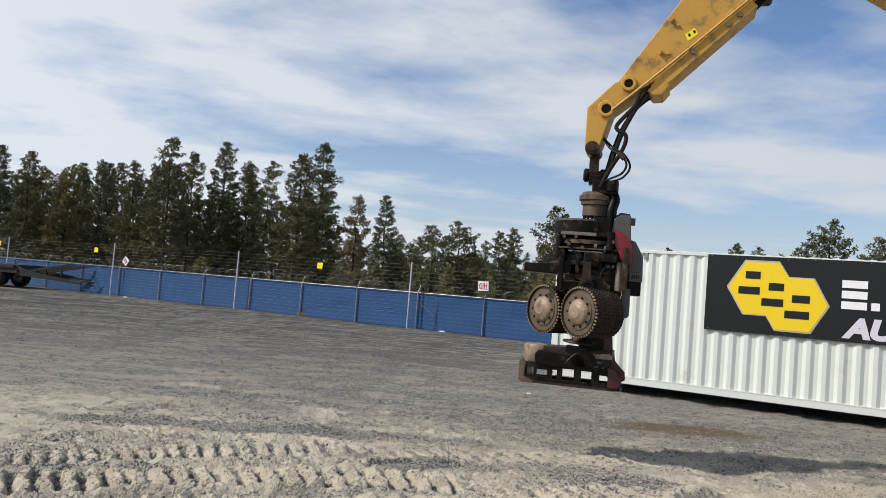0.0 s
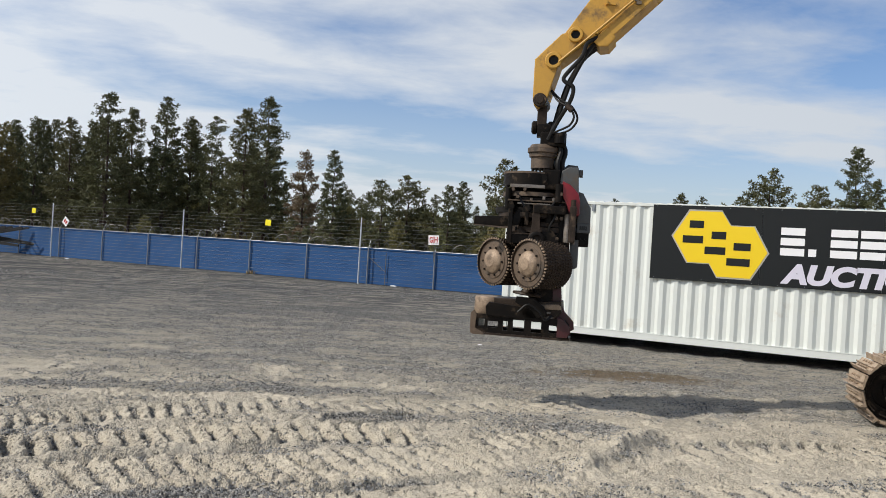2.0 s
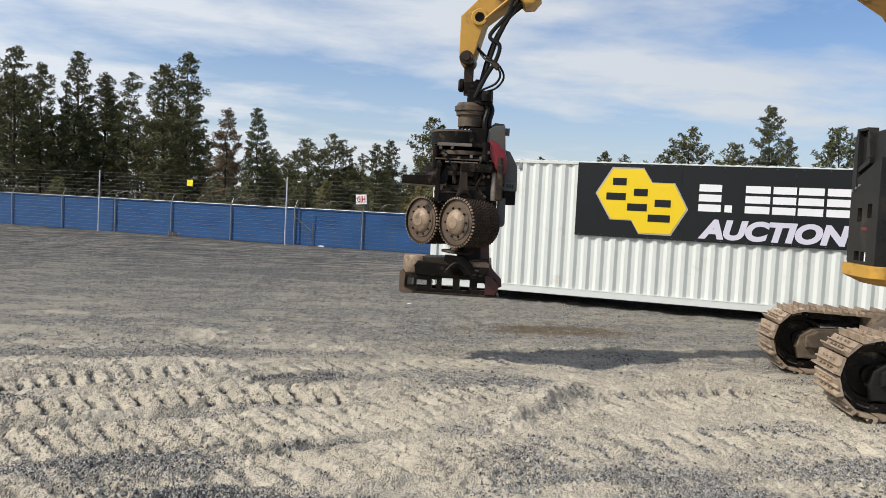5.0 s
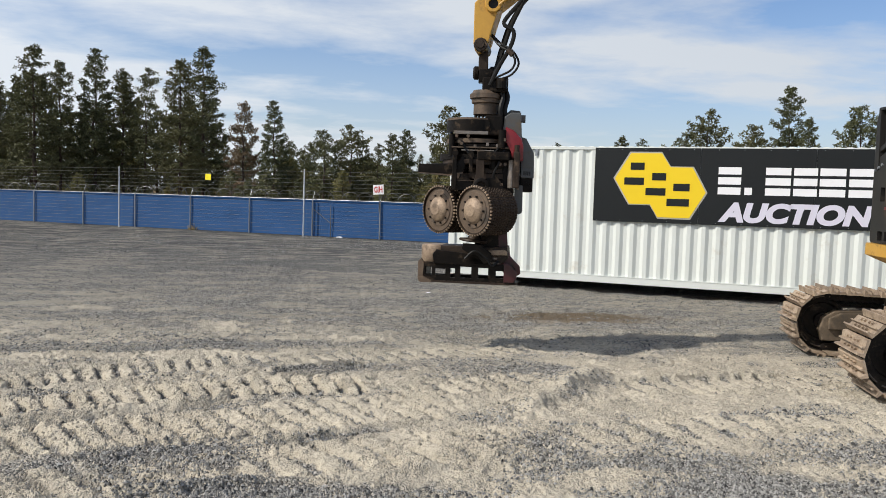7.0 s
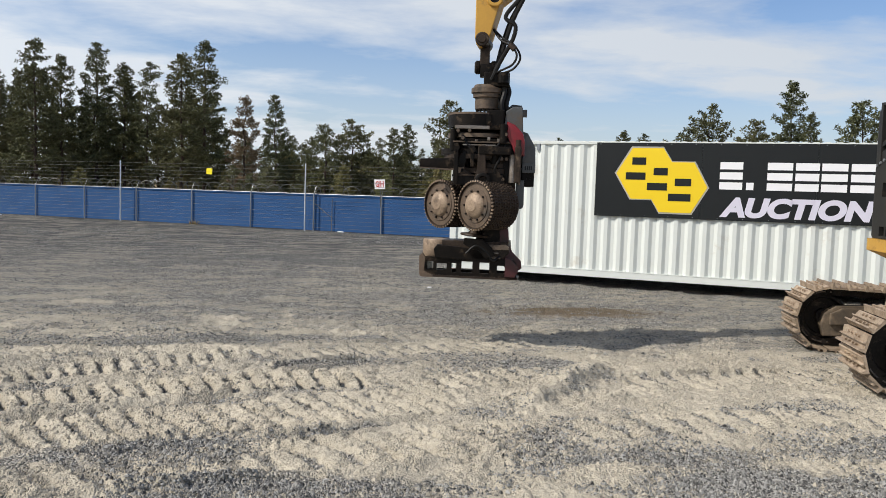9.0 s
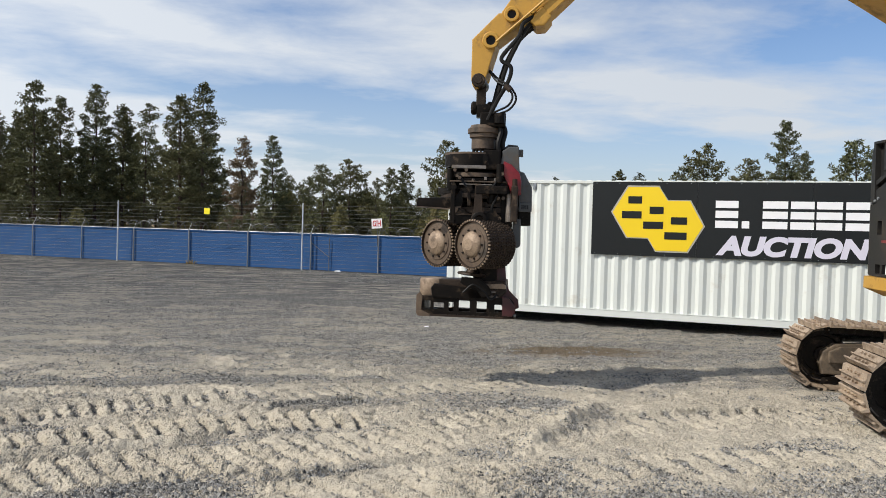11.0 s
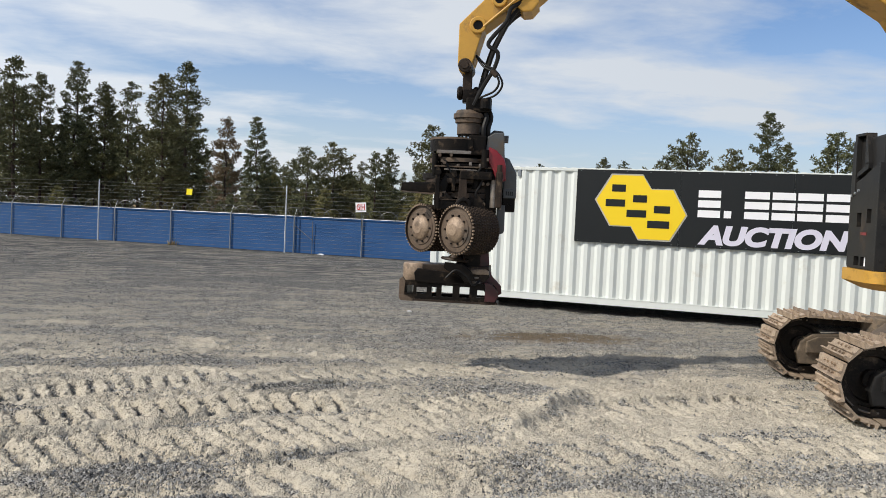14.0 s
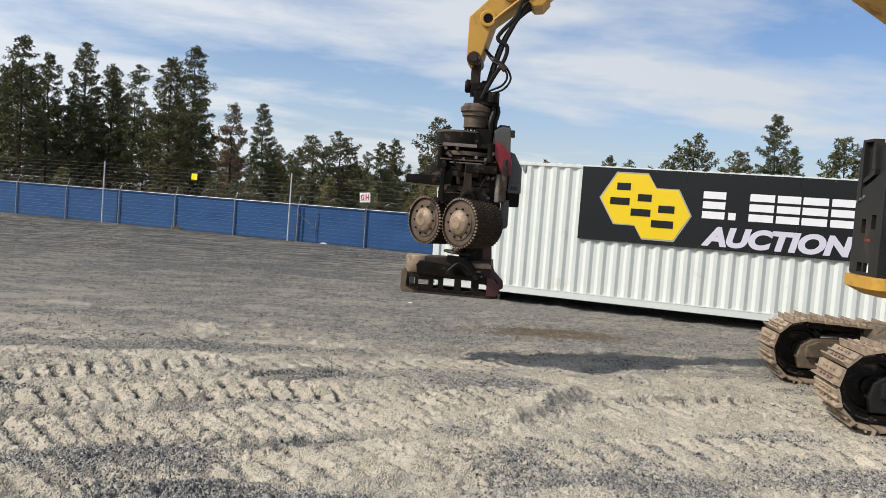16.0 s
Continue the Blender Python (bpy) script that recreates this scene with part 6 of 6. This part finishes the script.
slab(bm, [(0.37, 2.10), (0.47, 2.10), (0.475, 1.80)] + [(0.425 + 0.05 * math.cos(radians(a)), 1.79 + 0.05 * math.sin(radians(a))) for a in range(0, -181, -30)] + [(0.37, 1.86)], "y", -0.20, -0.12, 0.01)
cyl(bm, (0.425, -0.215, 1.83), (0.425, -0.11, 1.83), 0.026, seg=12)
part("lower_lug", bm, M["grey"], head, "grey rounded lug")

# open lower knife standing out to the side, with its hooked root
bm = bmesh.new()
slab(bm, ((-0.82, 2.225), (-0.81, 2.325), (-0.62, 2.335), (-0.36, 2.345), (-0.315, 2.385), (-0.285, 2.44), (-0.245, 2.425), (-0.25, 2.30), (-0.27, 2.235), (-0.44, 2.205)), "y", -0.35, -0.30, 0.008)
part("open_knife", bm, M["oily"], head, "dark curved delimbing knife standing open", smooth=True)
bm = bmesh.new()
slab(bm, ((-0.82, 2.225), (-0.80, 2.212), (-0.44, 2.190), (-0.28, 2.220), (-0.27, 2.240), (-0.44, 2.210)), "y", -0.37, -0.28)
part("knife_edge", bm, M["drumdark"], head, "worn brown knife edge")
for x, z0, z1, wide in ((-0.40, 2.02, 2.52, 0.055), (-0.20, 2.24, 2.50, 0.045)):
    bm = bmesh.new()
    box(bm, x, x + wide, -0.40, -0.30, z0, z1, bev=0.010)
    cyl(bm, (x + wide / 2, -0.41, z1 - 0.05), (x + wide / 2, -0.29, z1 - 0.05), 0.040, seg=14)
    part("knife_root", bm, M["oily"], head)
bm = bmesh.new()   # flared centre web between the knives
slab(bm, ((-0.105, 2.50), (-0.02, 2.50), (-0.01, 2.20), (0.035, 2.06), (-0.16, 2.05), (-0.115, 2.20)), "y", -0.44, -0.40, 0.006)
part("centre_web", bm, M["rust"], head, "dusty brown web plate")
bm = bmesh.new()   # closed box over the web, with bolt heads
box(bm, -0.10, 0.285, -0.45, -0.34, 2.39, 2.49, bev=0.012)
for x in (-0.04, 0.06, 0.16, 0.25):
    cyl(bm, (x, -0.46, 2.44), (x, -0.45, 2.44), 0.016, seg=6)
part("knife_beam", bm, M["oily"], head, "greasy brown knife beam")
bm = bmesh.new()   # upright cylinder housing in front of the valve boxes
box(bm, 0.335, 0.415, -0.42, -0.33, 2.06, 2.50, bev=0.018)
cyl(bm, (0.375, -0.375, 2.50), (0.375, -0.375, 2.58), 0.030, seg=12)
part("cylinder_housing", bm, M["rust"], head, "worn brown upright cylinder housing")
bm = bmesh.new()
lathe(bm, (-0.045, -0.44, 2.075), (0, -1, 0), ((0.0, 0.095), (0.05, 0.095), (0.06, 0.080), (0.06, 0.055), (0.0, 0.050)), 22)
part("pivot_eye", bm, M["oily"], head, "greasy pivot eye above the drums", smooth=True)
for x, z in ((-0.36, 2.675), (-0.22, 2.68), (-0.30, 2.585), (0.22, 2.64), (0.24, 2.345), (0.18, 2.345), (0.20, 2.10)):
    bm = bmesh.new()
    cyl(bm, (x, -0.40, z), (x, -0.30, z), 0.022, seg=6)
    part("knife_bolt", bm, M["drumdark"], head)

# feed drums
AX = Vector((0.71, 0.70, 0)).normalized()      # from the drum face inward
SIDE = Vector((-0.70, 0.71, 0)).normalized()
for c in (Vector((-0.135, -0.58, 1.775)), Vector((-0.135, -0.58, 1.775)) + SIDE * 0.63):
    r = 0.283
    bm = bmesh.new()
    lathe(bm, c, AX, ((0.03, 0.0), (0.03, r - 0.012), (0.0, r - 0.008), (0.0, r), (0.48, r), (0.48, 0.10), (0.48, 0.0)), 48)
    dr = part("feed_drum", bm, M["rust"], head, "toothed rust-brown feed drum", smooth=True)
    x, y, w = frame_of(AX)
    nt = 44
    bm = bmesh.new()   # rows of teeth
    for ring in range(11):
        if ring == 1:
            bmesh.ops.recalc_face_normals(bm, faces=bm.faces)
            part("rim_teeth", bm, M["drum"], dr, "bright worn rim teeth")
            bm = bmesh.new()
        for k in range(nt):
            a = 2 * math.pi * (k + 0.25 * (ring % 2)) / nt
            rad, tan = x * math.cos(a) + y * math.sin(a), -x * math.sin(a) + y * math.cos(a)
            d = 0.006 + ring * 0.044
            vs = [c + w * (d + e) + rad * (r - 0.004) + tan * s for e, s in ((0, -0.015), (0, 0.015), (0.026, 0.015), (0.026, -0.015))]
            tops = [c + w * (d + e) + rad * (r + (0.024 if ring == 0 else 0.014)) + tan * s for e, s in ((0.003, -0.005), (0.003, 0.005), (0.022, 0.005), (0.022, -0.005))]
            v = [bm.verts.new(q) for q in vs + tops]
            for q in ((4, 5, 6, 7), (0, 1, 5, 4), (1, 2, 6, 5), (2, 3, 7, 6), (3, 0, 4, 7)):
                bm.faces.new([v[i] for i in q])
    bmesh.ops.recalc_face_normals(bm, faces=bm.faces)
    tagged(part("drum_teeth", bm, M["rust"], dr), kind="stuff")
    bm = bmesh.new()   # face: rim ring and domed motor cap
    lathe(bm, c, AX, ((0.026, r - 0.013), (0.022, 0.215), (0.012, 0.208), (0.010, 0.150)), 40)
    part("drum_rim", bm, M["drumdark"], dr, "dark brown drum face ring", smooth=True)
    bm = bmesh.new()
    lathe(bm, c, AX, ((0.012, 0.158), (0.0, 0.154), (-0.028, 0.125), (-0.036, 0.085), (-0.050, 0.070), (-0.054, 0.0)), 40)
    part("drum_cap", bm, M["drum"], dr, "dusty tan domed drum cap", smooth=True)
    for k in range(10):
        a = 2 * math.pi * k / 10
        q = c + AX * 0.010 + (x * math.cos(a) + y * math.sin(a)) * 0.176
        bm = bmesh.new()
        cyl(bm, q, q - AX * 0.016, 0.013, seg=6)
        part("cap_bolt", bm, M["oily"], dr)
    bm = bmesh.new()   # drum arm
    q = c + AX * 0.52
    cyl(bm, c + AX * 0.46, q, 0.13, seg=18)
    tube(bm, [q, q + Vector((0.02, 0.06, 0.10)), Vector((q.x * 0.5 + 0.08, 0.10, 2.08))], 0.07, 10)
    part("drum_arm", bm, M["oily"], head, smooth=True)

# saw box and base frame
bm = bmesh.new()   # column between drums and base
box(bm, -0.10, 0.12, -0.12, 0.16, 1.20, 2.05, bev=0.02)
box(bm, -0.02, 0.22, -0.20, 0.10, 1.12, 1.55, bev=0.02)
part("lower_column", bm, M["oily"], head)
bm = bmesh.new()
slab(bm, ((0.16, 1.62), (0.29, 1.60), (0.315, 1.30), (0.36, 1.20), (0.47, 1.09), (0.48, 1.00), (0.34, 0.91), (0.20, 1.10)), "y", -0.20, 0.02, 0.015)
part("red_arm", bm, M["darkred"], head, "dark red lower arm", smooth=True)
bm = bmesh.new()   # clamp discs and brackets under the drums
lathe(bm, (-0.12, -0.20, 1.385), (0.10, 0, 1), ((0, 0), (0, 0.17), (0.012, 0.18), (0.030, 0.17), (0.040, 0.08), (0.075, 0.06), (0.075, 0)), 28)
part("clamp_disc", bm, M["rust"], head, "flat dusty clamp disc", smooth=True)
bm = bmesh.new()
slab(bm, ((-0.26, 1.30), (-0.24, 1.37), (-0.02, 1.36), (0.10, 1.26), (0.14, 1.16), (0.02, 1.12), (-0.06, 1.22), (-0.16, 1.24)), "y", -0.36, -0.31, 0.008)
slab(bm, ((-0.20, 1.20), (-0.10, 1.30), (0.06, 1.24), (0.02, 1.10), (-0.14, 1.10)), "y", -0.26, -0.04, 0.012)
part("saw_clamp", bm, M["oily"], head)
bm = bmesh.new()
tube(bm, smooth_path([(-0.22, -0.38, 1.18), (-0.10, -0.38, 1.28), (0.04, -0.36, 1.20), (0.12, -0.34, 1.10), (0.20, -0.30, 1.16)], 6), 0.014, 6)
part("saw_hose", bm, M["rubber"], head, "thin black hose", smooth=True)
bm = bmesh.new()
slab(bm, ((-0.62, 1.22), (-0.58, 1.27), (-0.20, 1.24), (0.02, 1.16), (0.02, 1.08), (-0.60, 1.10)), "y", -0.26, 0.20, 0.012)
part("saw_bar_cover", bm, M["oily"], head)
for k, (x, z, r) in enumerate(((0.14, 1.18, 0.07), (0.16, 1.12, 0.075))):
    bm = bmesh.new()
    lathe(bm, (x, -0.22, z), (0, 0, 1), ((0, 0), (0, r), (0.018, r), (0.018, r * 0.6), (0.04, r * 0.6), (0.04, 0)), 20)
    part("saw_pulley", bm, M["worn"], head, "worn round steel flange", smooth=True)
BF = Matrix.Rotation(radians(-6), 4, "Z")
bm = bmesh.new()   # dusty housing along the saw, notched towards the leg
slab(bm, ((-0.50, 1.13), (-0.50, 1.325), (-0.12, 1.335), (-0.10, 1.305), (0.16, 1.325), (0.33, 1.335), (0.345, 1.20), (0.28, 1.13), (0.10, 1.155), (0.02, 1.125)), "y", -0.25, 0.16, 0.014)
bmesh.ops.transform(bm, matrix=BF, verts=bm.verts)
part("saw_housing", bm, M["rust"], head, "brown dusty saw housing over the base")
bm = bmesh.new()
slab(bm, ((-0.10, 1.225), (-0.08, 1.275), (0.30, 1.300), (0.335, 1.275), (0.335, 1.235)), "y", -0.285, -0.25, 0.006)
bmesh.ops.transform(bm, matrix=BF, verts=bm.verts)
part("saw_bar_edge", bm, M["drum"], head, "worn tan edge of the saw housing")
bm = bmesh.new()   # curved drum-shaped guard
lathe(bm, BF @ Vector((-0.60, 0.02, 1.10)), (0, 0, 1), ((0, 0), (0, 0.170), (0.02, 0.185), (0.20, 0.185), (0.225, 0.170), (0.225, 0)), 28)
part("saw_motor_guard", bm, M["drum"], head, "dusty tan rounded saw guard", smooth=True)
win = ((-0.69, -0.60, 0.955, 1.055), (-0.56, -0.43, 0.955, 1.035), (-0.37, -0.31, 0.93, 1.045), (-0.245, -0.105, 0.93, 1.07), (-0.02, 0.105, 0.93, 1.065), (0.20, 0.305, 0.945, 1.035), (0.345, 0.395, 0.93, 0.975))
for y0 in (-0.26,):
    bm = bmesh.new()
    holed(bm, -0.74, 0.44, 0.885, 1.115, win, y0, y0 + 0.028)
    for v in bm.verts:
        if v.co.z > 1.1 and v.co.x > 0.42:
            v.co.x -= 0.10
    bmesh.ops.transform(bm, matrix=BF, verts=bm.verts)
    part("base_plate", bm, M["oily"], head, "slotted black base side plate")
for z0 in (0.885, 1.07):
    bm = bmesh.new()
    box(bm, -0.70, 0.36, 0.17, 0.20, z0, z0 + 0.045)
    bmesh.ops.transform(bm, matrix=BF, verts=bm.verts)
    part("rear_rail", bm, M["oily"], head)
for x0 in (-0.72, 0.33):
    bm = bmesh.new()
    box(bm, x0, x0 + 0.04, -0.232, 0.17, 0.90, 1.10)
    bmesh.ops.transform(bm, matrix=BF, verts=bm.verts)
    part("base_end", bm, M["oily"], head)
bm = bmesh.new()
slab(bm, [(-0.77, -0.20), (-0.70, -0.27), (0.36, -0.27), (0.45, -0.18), (0.45, 0.12), (0.36, 0.21), (-0.70, 0.21), (-0.77, 0.14), (-0.77, 0.06), (-0.68, 0.10), (0.30, 0.10), (0.36, 0.04), (0.36, -0.10), (0.30, -0.16), (-0.68, -0.16), (-0.77, -0.12)], "z", 0.862, 0.888)
bmesh.ops.transform(bm, matrix=BF, verts=bm.verts)
part("base_lip", bm, M["rust"], head, "brown bottom flange")
bm = bmesh.new()
slab(bm, ((-0.78, 0.90), (-0.78, 1.12), (-0.74, 1.16), (-0.70, 1.10), (-0.72, 0.86), (-0.76, 0.86)), "y", -0.27, -0.22, 0.006)
slab(bm, ((-0.74, 0.86), (-0.60, 0.86), (-0.60, 0.885), (-0.70, 0.93), (-0.78, 0.93)), "y", -0.30, -0.268, 0.004)
bmesh.ops.transform(bm, matrix=BF, verts=bm.verts)
part("base_hook", bm, M["drumdark"], head, "worn brown hook at the base end")
bm = bmesh.new()
slab(bm, ((0.30, 0.90), (0.30, 1.14), (0.38, 1.12), (0.46, 1.02), (0.46, 0.96), (0.42, 0.90)), "y", -0.30, -0.262, 0.006)
bmesh.ops.transform(bm, matrix=BF, verts=bm.verts)
part("base_corner", bm, M["darkred"], head, "dark red base corner plate")

# white scraps on the ground
for x, y, s in ((-0.05, 34.5, 0.15), (1.76, 15.4, 0.045), (-1.09, 5.36, 0.035), (-17.8, 43.4, 0.12)):
    bm = bmesh.new()
    bmesh.ops.create_icosphere(bm, subdivisions=2, radius=s)
    for v in bm.verts:
        v.co = Vector((v.co.x * 1.3, v.co.y * 0.8, v.co.z * 0.35)) * (0.8 + 0.5 * noise.noise(v.co / s * 1.3))
    ob = part("white_scrap", bm, M["signwhite"])
    ob.location = (x, y, float(ground_z(x, y)) + s * 0.12)
    tagged(ob, "small crumpled white scrap lying on the gravel", "litter", "scraps on the ground")
